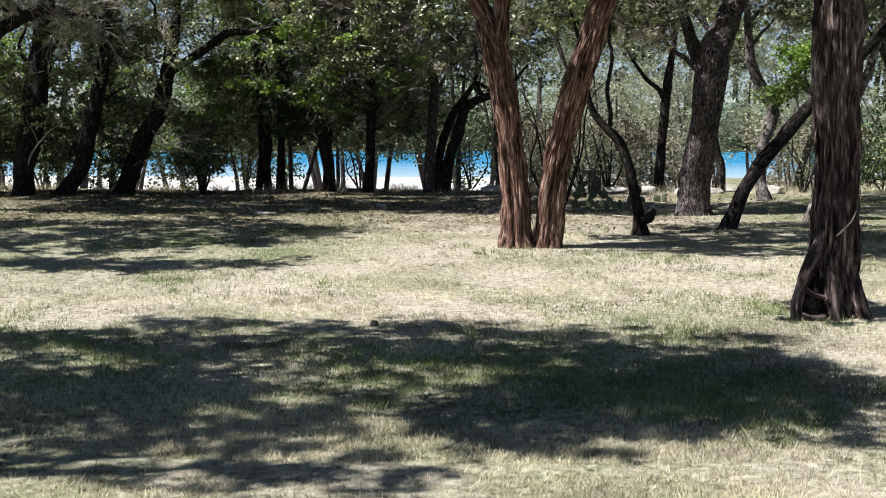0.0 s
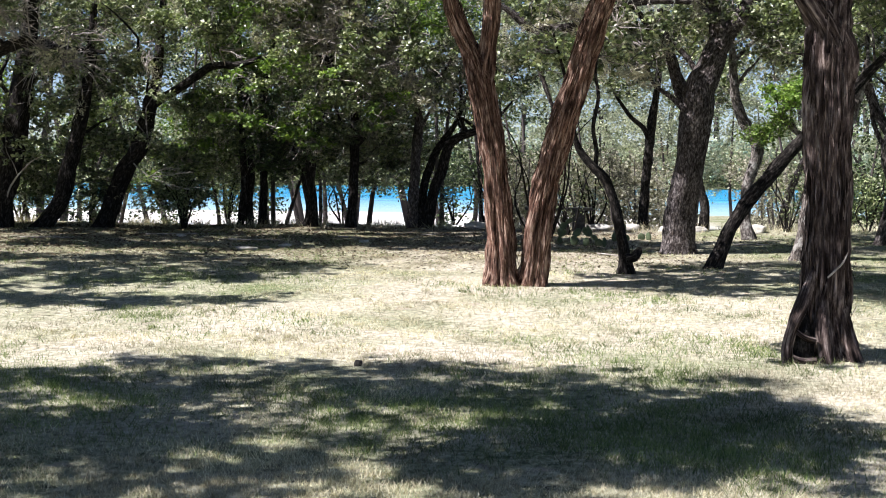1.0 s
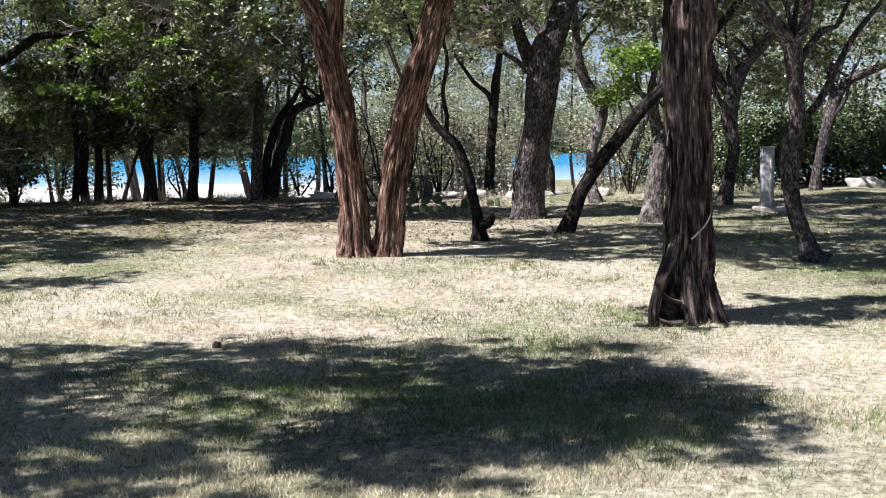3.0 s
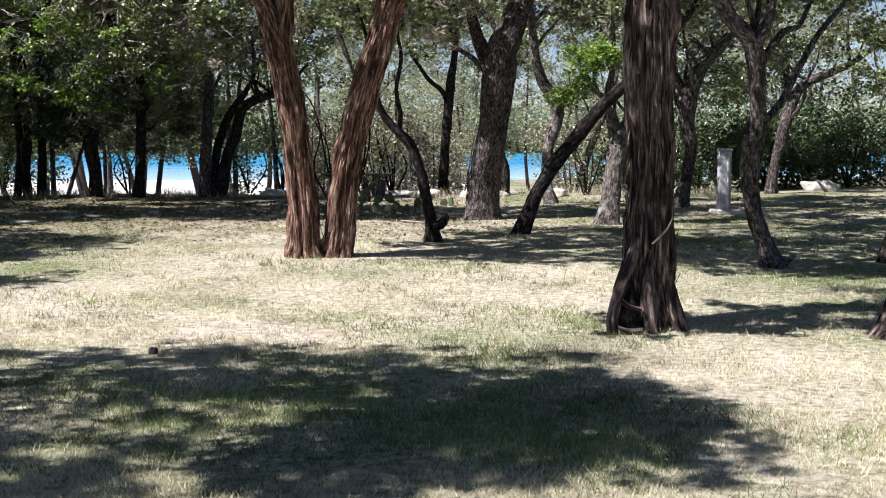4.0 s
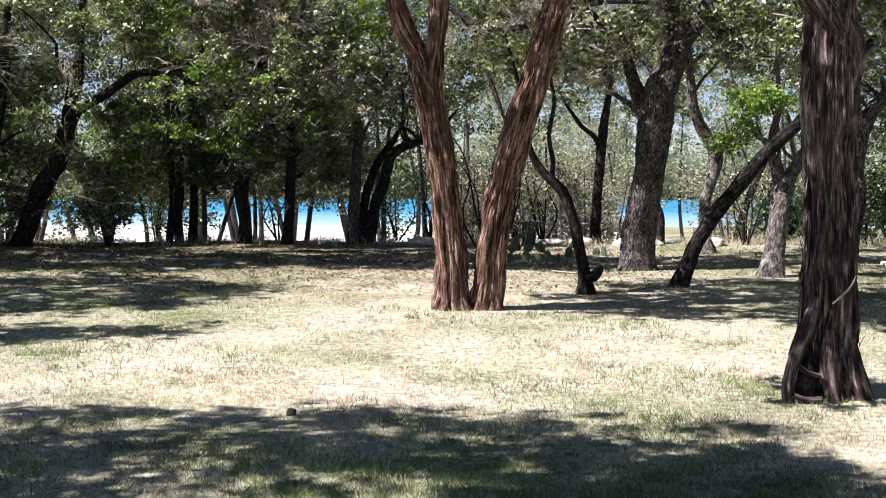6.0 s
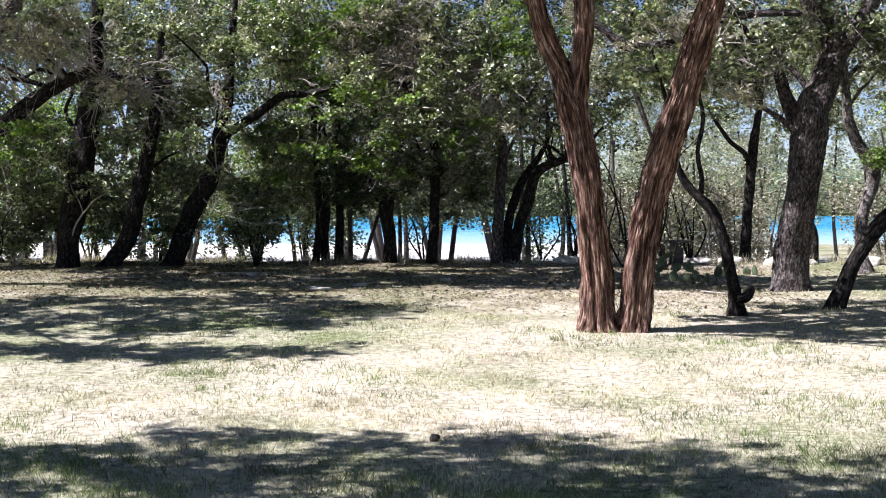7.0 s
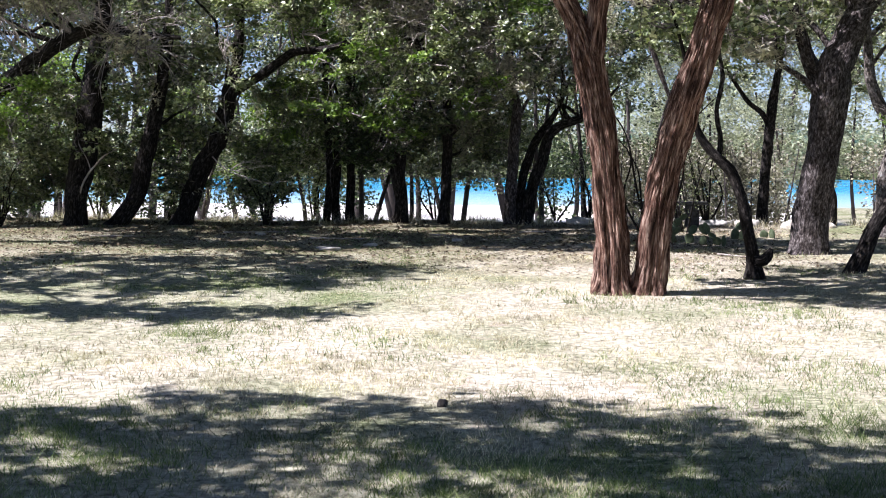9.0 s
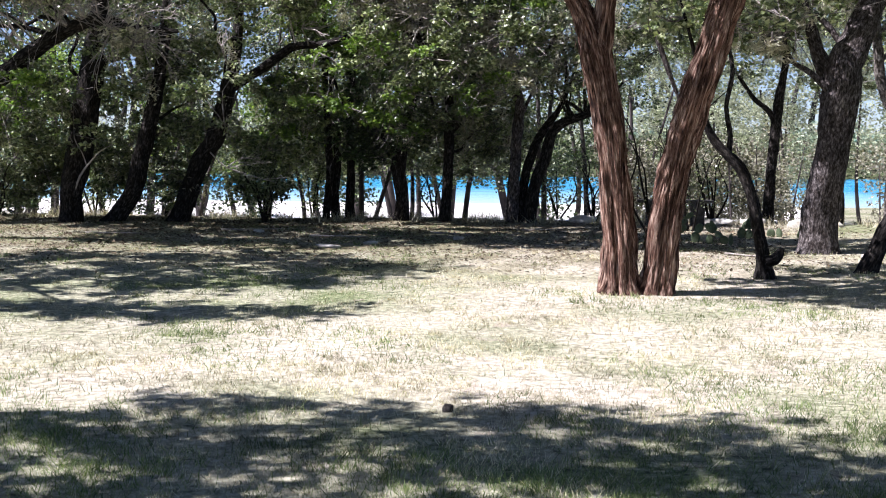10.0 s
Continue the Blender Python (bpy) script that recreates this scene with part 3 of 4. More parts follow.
# ---- oaks behind the lawn ----
broad = oak((2.93, 21.0), "broad grey live oak with mottled bark and spreading limbs", [
    (21.0, [(2.92, -0.06, 0.33), (2.93, 0.2, 0.262), (2.94, 0.55, 0.236), (3.02, 1.13, 0.228), (3.09, 1.78, 0.232), (3.17, 2.31, 0.255), (3.19, 2.6, 0.25), (3.3, 2.88, 0.215), (3.43, 3.16, 0.2), (3.52, 3.44, 0.17), (3.39, 3.81, 0.114), (3.18, 4.14, 0.105), (2.9, 4.7, 0.084), (2.57, 5.52, 0.05)]),
    (21.0, [(3.15, 2.25, 0.1), (3.04, 2.39, 0.14), (2.88, 2.68, 0.118), (2.78, 3.01, 0.093), (2.68, 3.33, 0.072), (2.55, 3.9, 0.05)]),
    (21.0, [(3.45, 3.25, 0.12), (3.56, 3.42, 0.152), (3.78, 3.72, 0.131), (3.97, 4.04, 0.118), (4.24, 4.67, 0.101), (4.53, 5.62, 0.06)]),
    (20.6, [(3.0, 3.95, 0.04), (2.3, 3.95, 0.055), (1.71, 3.82, 0.066), (1.34, 3.6, 0.074), (0.82, 3.49, 0.085), (0.44, 3.57, 0.078), (0.17, 3.77, 0.054), (-0.09, 3.93, 0.035)]),
    (20.5, [(0.6, 3.5, 0.03), (0.6, 3.0, 0.04), (0.76, 2.52, 0.035), (0.92, 2.11, 0.02)]),
], [(3.2, 21.0, 5.3, 3.0, 2.4, 1.2, 80), (1.9, 20.8, 3.9, 1.1, 1.0, 0.5, 12), (2.5, 21.4, 3.3, 0.8, 0.7, 0.35, 10), (0.3, 20.6, 4.1, 0.9, 0.8, 0.5, 12), (-0.7, 21.2, 4.9, 1.2, 0.8, 0.5, 34), (3.9, 21.4, 3.6, 1.2, 0.8, 0.45, 34), (2.2, 22.2, 3.4, 1.0, 0.6, 0.45, 24)], seed=21, moss=260)
broad.bare_twigs([(1.6, 20.2, 3.8, 0.8, 0.3, 0.4, 6)])
oak((1.72, 17.5), "small crooked shaded oak bending over the grass", [
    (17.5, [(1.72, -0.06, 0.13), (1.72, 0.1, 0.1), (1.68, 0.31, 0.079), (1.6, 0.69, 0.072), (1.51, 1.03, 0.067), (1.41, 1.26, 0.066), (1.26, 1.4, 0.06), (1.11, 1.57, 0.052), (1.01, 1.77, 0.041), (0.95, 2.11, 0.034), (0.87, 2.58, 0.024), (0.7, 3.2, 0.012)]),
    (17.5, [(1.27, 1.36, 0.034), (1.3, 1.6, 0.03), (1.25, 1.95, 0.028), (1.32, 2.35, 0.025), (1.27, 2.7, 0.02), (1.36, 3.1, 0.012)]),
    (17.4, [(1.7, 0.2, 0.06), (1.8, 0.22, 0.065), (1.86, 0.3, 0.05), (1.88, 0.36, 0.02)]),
], [(0.9, 17.9, 3.3, 0.9, 0.8, 0.5, 14), (1.4, 17.9, 2.9, 0.6, 0.5, 0.4, 6)], SHADED_OAK, 22, bough=0.0)
oak((3.03, 18.3), "shaded oak trunk leaning far over to one side", [
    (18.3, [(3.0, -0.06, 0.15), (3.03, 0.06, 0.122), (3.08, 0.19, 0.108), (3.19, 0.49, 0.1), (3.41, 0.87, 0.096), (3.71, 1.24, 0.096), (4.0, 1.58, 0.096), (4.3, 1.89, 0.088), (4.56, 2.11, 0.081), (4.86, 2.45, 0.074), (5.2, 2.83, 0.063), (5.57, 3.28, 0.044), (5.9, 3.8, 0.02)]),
], [(5.2, 18.6, 3.7, 1.2, 1.0, 0.6, 20)], SHADED_OAK, 23, bough=0.0)
split_oak = oak((4.62, 19.8), "short pale oak trunk splitting into two limbs", [
    (19.8, [(4.62, -0.06, 0.21), (4.63, 0.19, 0.153), (4.67, 0.47, 0.137), (4.73, 0.89, 0.133), (4.79, 1.19, 0.14), (4.92, 1.46, 0.096), (5.12, 1.79, 0.08), (5.36, 2.28, 0.068), (5.51, 3.01, 0.048)]),
    (19.8, [(4.78, 1.0, 0.07), (4.77, 1.21, 0.085), (4.7, 1.46, 0.072), (4.62, 1.87, 0.06), (4.69, 2.43, 0.04), (4.63, 3.08, 0.025)]),
], [(5.0, 20.2, 3.8, 1.3, 1.1, 0.7, 24)], PALE_OAK, 24)
split_oak.crown([(4.4, 19.6, 2.3, 0.5, 0.4, 0.35, 12), (3.9, 19.7, 2.0, 0.3, 0.3, 0.2, 3)], 0.058, 240, 0.16, SUNLIT_LEAF, fill=1.0)
oak((4.66, 24.0), "pale sunlit oak with a sharply bent trunk", [
    (24.0, [(4.66, -0.06, 0.14), (4.57, 0.4, 0.104), (4.61, 1.0, 0.099), (4.76, 1.5, 0.109), (4.75, 1.8, 0.115), (4.49, 2.2, 0.099), (4.33, 2.59, 0.089), (4.27, 2.98, 0.079), (4.21, 3.57, 0.059), (4.09, 4.45, 0.04)]),
    (24.0, [(4.7, 1.7, 0.05), (4.95, 2.1, 0.045), (5.3, 2.5, 0.035), (5.6, 3.1, 0.02)]),
], [(4.4, 24.2, 4.2, 1.7, 1.3, 0.9, 44), (5.6, 24.6, 3.0, 0.8, 0.8, 0.5, 12)], PALE_OAK, 25, moss=110)
knotted = oak((5.1, 14.4), "crooked knotted oak trunk forking overhead", [
    (14.4, [(5.16, -0.06, 0.19), (5.1, 0.06, 0.125), (5.02, 0.3, 0.098), (4.92, 0.59, 0.091), (4.85, 0.95, 0.096), (4.86, 1.3, 0.113), (4.91, 1.53, 0.096), (4.87, 1.82, 0.085), (4.83, 2.11, 0.096), (4.76, 2.4, 0.1), (4.54, 2.62, 0.085), (4.39, 2.85, 0.074), (4.32, 3.08, 0.068), (4.27, 3.53, 0.054), (4.28, 4.09, 0.034)]),
    (14.4, [(4.79, 2.25, 0.06), (4.8, 2.4, 0.074), (4.88, 2.52, 0.065), (4.96, 2.8, 0.057), (5.0, 3.2, 0.051), (5.1, 3.78, 0.034)]),
], [(4.9, 14.8, 4.2, 1.7, 1.5, 0.8, 56), (5.6, 15.4, 3.3, 0.9, 0.8, 0.4, 18), (6.4, 16.0, 3.9, 1.2, 0.8, 0.5, 22)], OAK, 26, moss=80, fill=0.8)
# leaf masses above the view, added to shade the right lawn
knotted.crown([(2.4, 14.2, 5.2, 2.6, 2.2, 0.5, 190), (5.5, 17.4, 5.2, 2.4, 1.8, 0.5, 175), (1.5, 12.5, 5.3, 1.4, 0.7, 0.4, 40)], 0.1, 110, 0.28, twigs=1, fill=0.8)
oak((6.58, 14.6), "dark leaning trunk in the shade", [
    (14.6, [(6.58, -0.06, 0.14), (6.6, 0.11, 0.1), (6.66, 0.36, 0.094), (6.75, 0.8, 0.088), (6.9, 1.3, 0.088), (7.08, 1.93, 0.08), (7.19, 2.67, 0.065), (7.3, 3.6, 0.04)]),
], [(7.3, 15.4, 3.8, 1.6, 1.3, 0.8, 46)], SHADED_OAK, 27, fill=0.8)
twisting = oak((6.8, 23.0), "grey twisting oak with a thick bend", [
    (23.0, [(6.77, -0.06, 0.17), (6.8, 0.23, 0.135), (6.86, 0.67, 0.113), (6.91, 1.05, 0.113), (6.8, 1.54, 0.142), (6.88, 2.02, 0.148), (7.07, 2.45, 0.123), (7.4, 2.79, 0.104), (7.69, 3.13, 0.085), (8.07, 3.76, 0.057)]),
    (23.0, [(6.87, 1.9, 0.08), (6.6, 2.4, 0.08), (6.45, 3.0, 0.06), (6.4, 3.9, 0.03)]),
], [(7.3, 23.3, 4.0, 1.8, 1.4, 1.1, 70), (8.2, 24.0, 2.8, 1.0, 0.8, 0.7, 16)], OAK, 28, moss=80, fill=0.8)
# added high leaves, unseen, for shade on the ground behind
twisting.crown([(4.8, 21.0, 5.6, 2.6, 1.8, 0.4, 95)], 0.1, 110, 0.28, twigs=1, fill=0.8)
oak((9.97, 27.0), "grey oak whose limb arches low over the clearing", [
    (27.0, [(9.97, -0.06, 0.14), (10.0, 0.5, 0.106), (10.13, 1.08, 0.112), (10.35, 1.77, 0.123), (10.63, 2.24, 0.112), (11.1, 2.47, 0.09), (11.69, 2.71, 0.067), (12.4, 3.2, 0.04)]),
    (27.0, [(10.4, 1.8, 0.06), (10.3, 2.5, 0.07), (10.2, 3.3, 0.04)]),
], [(10.7, 27.4, 3.9, 2.2, 1.5, 1.2, 60), (9.0, 28.5, 2.6, 1.0, 0.8, 0.8, 18)], OAK, 29, moss=80, fill=0.85)
oak((13.3, 26.0), "oak at the far edge of the clearing", [
    (26.0, [(13.3, -0.06, 0.18), (13.2, 0.6, 0.14), (12.8, 1.3, 0.12), (12.5, 2.0, 0.11), (12.7, 3.0, 0.08), (12.6, 4.0, 0.04)]),
], [(12.8, 26.2, 3.4, 1.9, 1.5, 1.5, 56), (14.0, 25.5, 2.0, 1.0, 0.8, 1.2, 20)], OAK, 30, fill=0.9)
oak((3.2, 28.0), "slim shaded oak standing on the bank", [
    (28.0, [(3.14, -0.4, 0.14), (3.16, 0.0, 0.12), (3.2, 0.7, 0.104), (3.25, 1.38, 0.104), (3.3, 2.05, 0.1), (3.33, 2.38, 0.09), (3.4, 2.94, 0.069), (3.5, 3.94, 0.046)]),
    (28.0, [(3.28, 1.8, 0.058), (3.13, 2.11, 0.052), (2.86, 2.33, 0.046), (2.52, 2.78, 0.03)]),
], [(3.2, 28.3, 4.2, 1.9, 1.3, 0.9, 46), (2.2, 28.4, 3.2, 0.7, 0.6, 0.4, 10)], SHADED_OAK, 31, bough=0.0)
oak((4.3, 27.0), "low shaded stem behind the broad oak", [
    (27.0, [(4.29, -0.1, 0.11), (4.34, 0.46, 0.095), (4.22, 0.91, 0.084), (4.09, 1.58, 0.056), (3.9, 2.4, 0.03)]),
], [(4.2, 27.3, 3.2, 0.9, 0.7, 0.7, 16)], SHADED_OAK, 32)
oak((6.13, 28.0), "slim grey oak stem on the bank", [
    (28.0, [(6.1, -0.4, 0.12), (6.13, -0.05, 0.1), (6.2, 0.42, 0.081), (6.42, 1.13, 0.07), (6.65, 1.73, 0.058), (6.87, 2.55, 0.04), (7.0, 3.4, 0.02)]),
], [(6.9, 28.3, 3.8, 1.4, 1.0, 1.0, 30)], OAK, 33)

# ---- the thicket along the bank ----
oak((-1.7, 26.4), "upright oak stem with pale bark in the thicket", [
    (26.4, [(-1.72, -0.06, 0.12), (-1.68, 0.76, 0.103), (-1.64, 1.52, 0.103), (-1.6, 2.16, 0.092), (-1.71, 2.75, 0.081), (-1.76, 3.45, 0.059), (-1.87, 4.63, 0.043)]),
], [(-1.8, 26.6, 3.7, 1.5, 1.2, 1.6, 60), (-2.0, 27.6, 1.6, 0.7, 0.5, 0.6, 18)], OAK, 41, moss=110)
oak((-1.35, 26.5), "pair of shaded oak stems leaning together", [
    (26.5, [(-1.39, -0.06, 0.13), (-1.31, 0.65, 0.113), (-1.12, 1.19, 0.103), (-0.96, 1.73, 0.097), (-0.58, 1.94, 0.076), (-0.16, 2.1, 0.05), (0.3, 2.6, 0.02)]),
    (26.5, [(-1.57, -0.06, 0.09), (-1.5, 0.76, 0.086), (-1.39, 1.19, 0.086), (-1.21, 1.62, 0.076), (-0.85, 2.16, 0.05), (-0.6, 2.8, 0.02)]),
], [(-0.6, 26.7, 3.0, 1.2, 1.0, 1.0, 46), (0.8, 27.0, 3.8, 1.0, 1.0, 0.8, 26)], SHADED_OAK, 42, fill=0.62, moss=160)
oak((-2.95, 26.5), "shaded oak stem in the thicket", [
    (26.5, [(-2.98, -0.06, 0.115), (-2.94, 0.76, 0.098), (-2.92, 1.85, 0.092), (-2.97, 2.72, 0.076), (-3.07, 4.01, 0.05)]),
], [(-2.6, 25.4, 2.4, 1.1, 0.35, 0.8, 16), (-2.8, 26.9, 3.0, 1.3, 1.0, 1.8, 80), (-2.6, 27.4, 1.5, 1.0, 0.6, 0.6, 36)], SHADED_OAK, 43, fill=0.62, moss=160)
bent = oak((-3.8, 26.3), "shaded oak trunk with a slight double bend", [
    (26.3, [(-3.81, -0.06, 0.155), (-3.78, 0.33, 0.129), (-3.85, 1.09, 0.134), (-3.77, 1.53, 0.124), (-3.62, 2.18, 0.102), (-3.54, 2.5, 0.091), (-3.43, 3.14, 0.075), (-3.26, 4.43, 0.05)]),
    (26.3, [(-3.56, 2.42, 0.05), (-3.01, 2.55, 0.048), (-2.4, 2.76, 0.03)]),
], [(-3.6, 26.6, 3.7, 1.4, 1.2, 1.5, 64), (-4.1, 27.4, 1.7, 0.9, 0.6, 0.7, 32)], SHADED_OAK, 44, fill=0.62, moss=220)
bent.bare_twigs([(-3.6, 24.7, 4.1, 1.2, 0.3, 0.7, 22), (-2.2, 24.8, 3.2, 0.6, 0.3, 0.5, 8)])
# inner foliage: the thicket's shade is put into the leaf colour
bent.crown([(-3.6, 25.9, 2.2, 1.3, 0.5, 0.9, 24), (-4.3, 26.2, 1.5, 0.8, 0.4, 0.5, 12)], 0.075, 160, 0.2, BUSH_SHADE_LEAF, fill=1.0)
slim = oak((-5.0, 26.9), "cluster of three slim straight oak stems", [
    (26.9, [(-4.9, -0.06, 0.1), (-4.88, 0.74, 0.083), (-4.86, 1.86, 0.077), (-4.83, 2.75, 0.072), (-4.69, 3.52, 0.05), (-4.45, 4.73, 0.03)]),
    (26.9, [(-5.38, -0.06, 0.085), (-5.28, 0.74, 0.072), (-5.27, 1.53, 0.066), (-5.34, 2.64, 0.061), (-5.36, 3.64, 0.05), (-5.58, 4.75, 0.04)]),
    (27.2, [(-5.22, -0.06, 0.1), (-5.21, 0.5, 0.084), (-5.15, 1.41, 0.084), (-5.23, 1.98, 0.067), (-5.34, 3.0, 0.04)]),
], [(-5.0, 27.2, 3.6, 1.3, 1.1, 1.6, 60), (-5.6, 27.6, 1.6, 1.0, 0.6, 0.8, 40)], SHADED_OAK, 45, fill=0.62, moss=90)
slim.crown([(-5.3, 26.4, 3.9, 0.9, 0.5, 0.9, 16), (-5.9, 26.6, 2.1, 0.6, 0.4, 0.6, 9)], 0.075, 160, 0.2, SUNLIT_LEAF, fill=1.0)
arching = oak((-7.85, 25.5), "shaded leaning oak with a long arching limb", [
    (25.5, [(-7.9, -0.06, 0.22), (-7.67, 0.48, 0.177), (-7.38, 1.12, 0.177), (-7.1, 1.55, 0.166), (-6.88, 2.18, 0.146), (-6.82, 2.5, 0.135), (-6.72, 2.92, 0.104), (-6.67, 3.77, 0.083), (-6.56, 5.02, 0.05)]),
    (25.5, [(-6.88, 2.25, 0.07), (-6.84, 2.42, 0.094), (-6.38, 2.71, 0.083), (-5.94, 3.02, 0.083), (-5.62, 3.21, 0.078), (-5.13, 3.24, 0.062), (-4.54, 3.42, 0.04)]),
], [(-6.8, 25.9, 4.2, 1.6, 1.3, 1.2, 56), (-6.4, 24.6, 2.1, 0.9, 0.35, 0.9, 8), (-7.9, 26.0, 2.6, 0.6, 0.5, 0.7, 18), (-6.2, 26.6, 1.9, 1.0, 0.6, 0.9, 46), (-6.2, 26.3, 0.8, 0.5, 0.4, 0.4, 10)], SHADED_OAK, 46, fill=0.55, moss=160)
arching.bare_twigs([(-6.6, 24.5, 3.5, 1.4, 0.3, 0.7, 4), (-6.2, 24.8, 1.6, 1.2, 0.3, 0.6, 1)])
oak((-8.9, 25.0), "shaded oak stem leaning out of the thicket", [
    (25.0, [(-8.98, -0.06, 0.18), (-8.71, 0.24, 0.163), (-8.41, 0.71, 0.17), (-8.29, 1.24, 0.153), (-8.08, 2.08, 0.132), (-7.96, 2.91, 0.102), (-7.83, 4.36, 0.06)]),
], [(-8.0, 25.4, 3.6, 1.3, 1.2, 1.5, 56), (-8.7, 24.6, 2.6, 0.5, 0.3, 0.6, 8), (-7.9, 25.8, 1.7, 0.8, 0.5, 0.8, 34), (-7.9, 25.6, 0.8, 0.5, 0.4, 0.5, 18), (-7.0, 26.6, 1.0, 0.7, 0.4, 0.6, 22)], SHADED_OAK, 47, fill=0.55, moss=90)
stout = oak((-9.6, 24.9), "stout shaded oak among low branches", [
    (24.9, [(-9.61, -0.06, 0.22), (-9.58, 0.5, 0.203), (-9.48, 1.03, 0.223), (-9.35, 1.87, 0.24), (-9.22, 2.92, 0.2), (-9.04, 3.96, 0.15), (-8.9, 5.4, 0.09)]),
], [(-9.4, 25.1, 3.3, 1.5, 1.2, 1.6, 60), (-9.9, 24.2, 1.9, 1.1, 0.35, 0.9, 20), (-10.0, 25.7, 1.6, 1.0, 0.6, 0.9, 44), (-9.0, 25.6, 1.7, 0.7, 0.5, 0.7, 24), (-10.6, 25.2, 0.8, 0.6, 0.4, 0.4, 20), (-9.0, 26.2, 0.8, 0.8, 0.4, 0.5, 22)], SHADED_OAK, 48, fill=0.55, moss=90)
stout.limb("dead_branch", [(-9.5, 24.68, 0.35, 0.014), (-9.4, 24.62, 0.72, 0.018), (-9.27, 24.6, 0.95, 0.02), (-9.08, 24.58, 1.16, 0.016), (-8.95, 24.6, 1.3, 0.012), (-8.72, 24.62, 1.42, 0.005)], 8, material=DEAD)
stout.limb("dead_branch", [(-9.2, 24.59, 1.02, 0.01), (-9.26, 24.55, 1.25, 0.009), (-9.38, 24.5, 1.5, 0.007), (-9.4, 24.5, 1.72, 0.003)], 6, material=DEAD)
heavy = oak((-12.6, 23.8), "large oak with a heavy limb reaching over the thicket", [
    (23.8, [(-12.7, -0.06, 0.32), (-12.5, 0.6, 0.26), (-12.0, 1.5, 0.22), (-11.34, 1.98, 0.184), (-10.8, 2.33, 0.164), (-10.37, 2.63, 0.155), (-9.73, 3.07, 0.135), (-9.09, 3.41, 0.116), (-8.57, 3.55, 0.087), (-7.96, 3.4, 0.068), (-7.24, 3.34, 0.035)]),
    (23.8, [(-12.1, 1.4, 0.12), (-12.1, 2.2, 0.14), (-12.3, 3.2, 0.1), (-12.0, 4.4, 0.06)]),
], [(-10.4, 23.8, 4.4, 2.3, 1.2, 0.9, 38), (-12.0, 24.2, 3.0, 1.2, 1.2, 1.5, 34), (-11.4, 25.0, 1.4, 1.0, 0.8, 0.8, 26)], SHADED_OAK, 49, fill=0.62, moss=150)
heavy.bare_twigs([(-9.4, 23.4, 3.8, 1.2, 0.3, 0.7, 14), (-10.4, 23.4, 4.1, 0.8, 0.3, 0.5, 9), (-7.8, 23.6, 3.3, 0.6, 0.2, 0.4, 4)])
heavy.crown([(-9.8, 23.3, 4.2, 1.3, 0.3, 0.5, 26), (-8.2, 23.6, 3.3, 0.5, 0.2, 0.3, 6)], 0.14, 60, 0.17, MOSS, 0.13, 0.3, moss=0, fill=1.0, name="hanging_moss")
bent.crown([(-3.6, 24.5, 4.2, 1.1, 0.3, 0.7, 34), (-2.3, 24.7, 3.4, 0.7, 0.3, 0.6, 20), (-1.4, 24.8, 2.7, 0.3, 0.2, 0.5, 7)], 0.14, 60, 0.17, MOSS, 0.13, 0.4, fill=1.0, name="hanging_moss")
bent.crown([(-3.0, 24.6, 4.1, 1.8, 0.4, 0.8, 30), (-5.6, 24.4, 4.2, 1.2, 0.3, 0.6, 18)], 0.08, 150, 0.2, OAK_LEAF, fill=1.0)
bent.crown([(-3.0, 23.9, 2.9, 2.1, 0.25, 0.9, 30)], 0.078, 120, 0.17, OAK_LEAF, fill=1.0, bough=0.0)
bent.crown([(-3.6, 24.0, 2.5, 1.8, 0.25, 0.8, 20)], 0.078, 120, 0.16, SUNLIT_LEAF, fill=1.0, bough=0.0)
heavy.crown([(-10.2, 23.3, 2.2, 0.9, 0.25, 0.7, 20)], 0.078, 120, 0.17, SUNLIT_LEAF, fill=1.0, bough=0.0)
bent.crown([(-4.6, 24.5, 4.4, 1.4, 0.3, 0.5, 16), (-1.2, 24.6, 4.2, 0.8, 0.3, 0.6, 10)], 0.08, 150, 0.2, SUNLIT_LEAF, fill=1.0)
broad.crown([(2.25, 20.5, 3.0, 0.35, 0.2, 0.4, 8), (1.4, 20.3, 3.6, 0.8, 0.25, 0.4, 16)], 0.12, 60, 0.14, MOSS, 0.13, 0.4, fill=1.0, name="hanging_moss")

# ---- trees beside the path, out of view, placed to shade lawn and thicket ----
oak((-9.0, 4.0), "spreading oak beside the lawn that shades it", [
    (4.0, [(-9.0, -0.06, 0.34), (-8.9, 1.0, 0.27), (-8.5, 2.4, 0.24), (-8.0, 3.8, 0.2), (-7.2, 5.0, 0.12), (-6.4, 5.8, 0.05)]),
    (4.0, [(-8.2, 3.4, 0.12), (-8.8, 4.6, 0.12), (-9.4, 5.8, 0.05)]),
], [(-5.7, 7.5, 6.0, 3.0, 0.9, 0.4, 84), (-5.6, 6.2, 6.0, 2.9, 1.2, 0.5, 100), (-8.5, 5.0, 6.2, 2.1, 1.6, 0.7, 120), (-3.4, 6.4, 5.8, 1.2, 0.9, 0.4, 44), (-3.5, 5.5, 5.9, 1.1, 0.8, 0.4, 54), (-5.8, 4.6, 6.0, 1.9, 0.7, 0.4, 30)], OAK, 51, leaf=0.09, per=150, spread=0.26, fill=0.8, twigs=2)
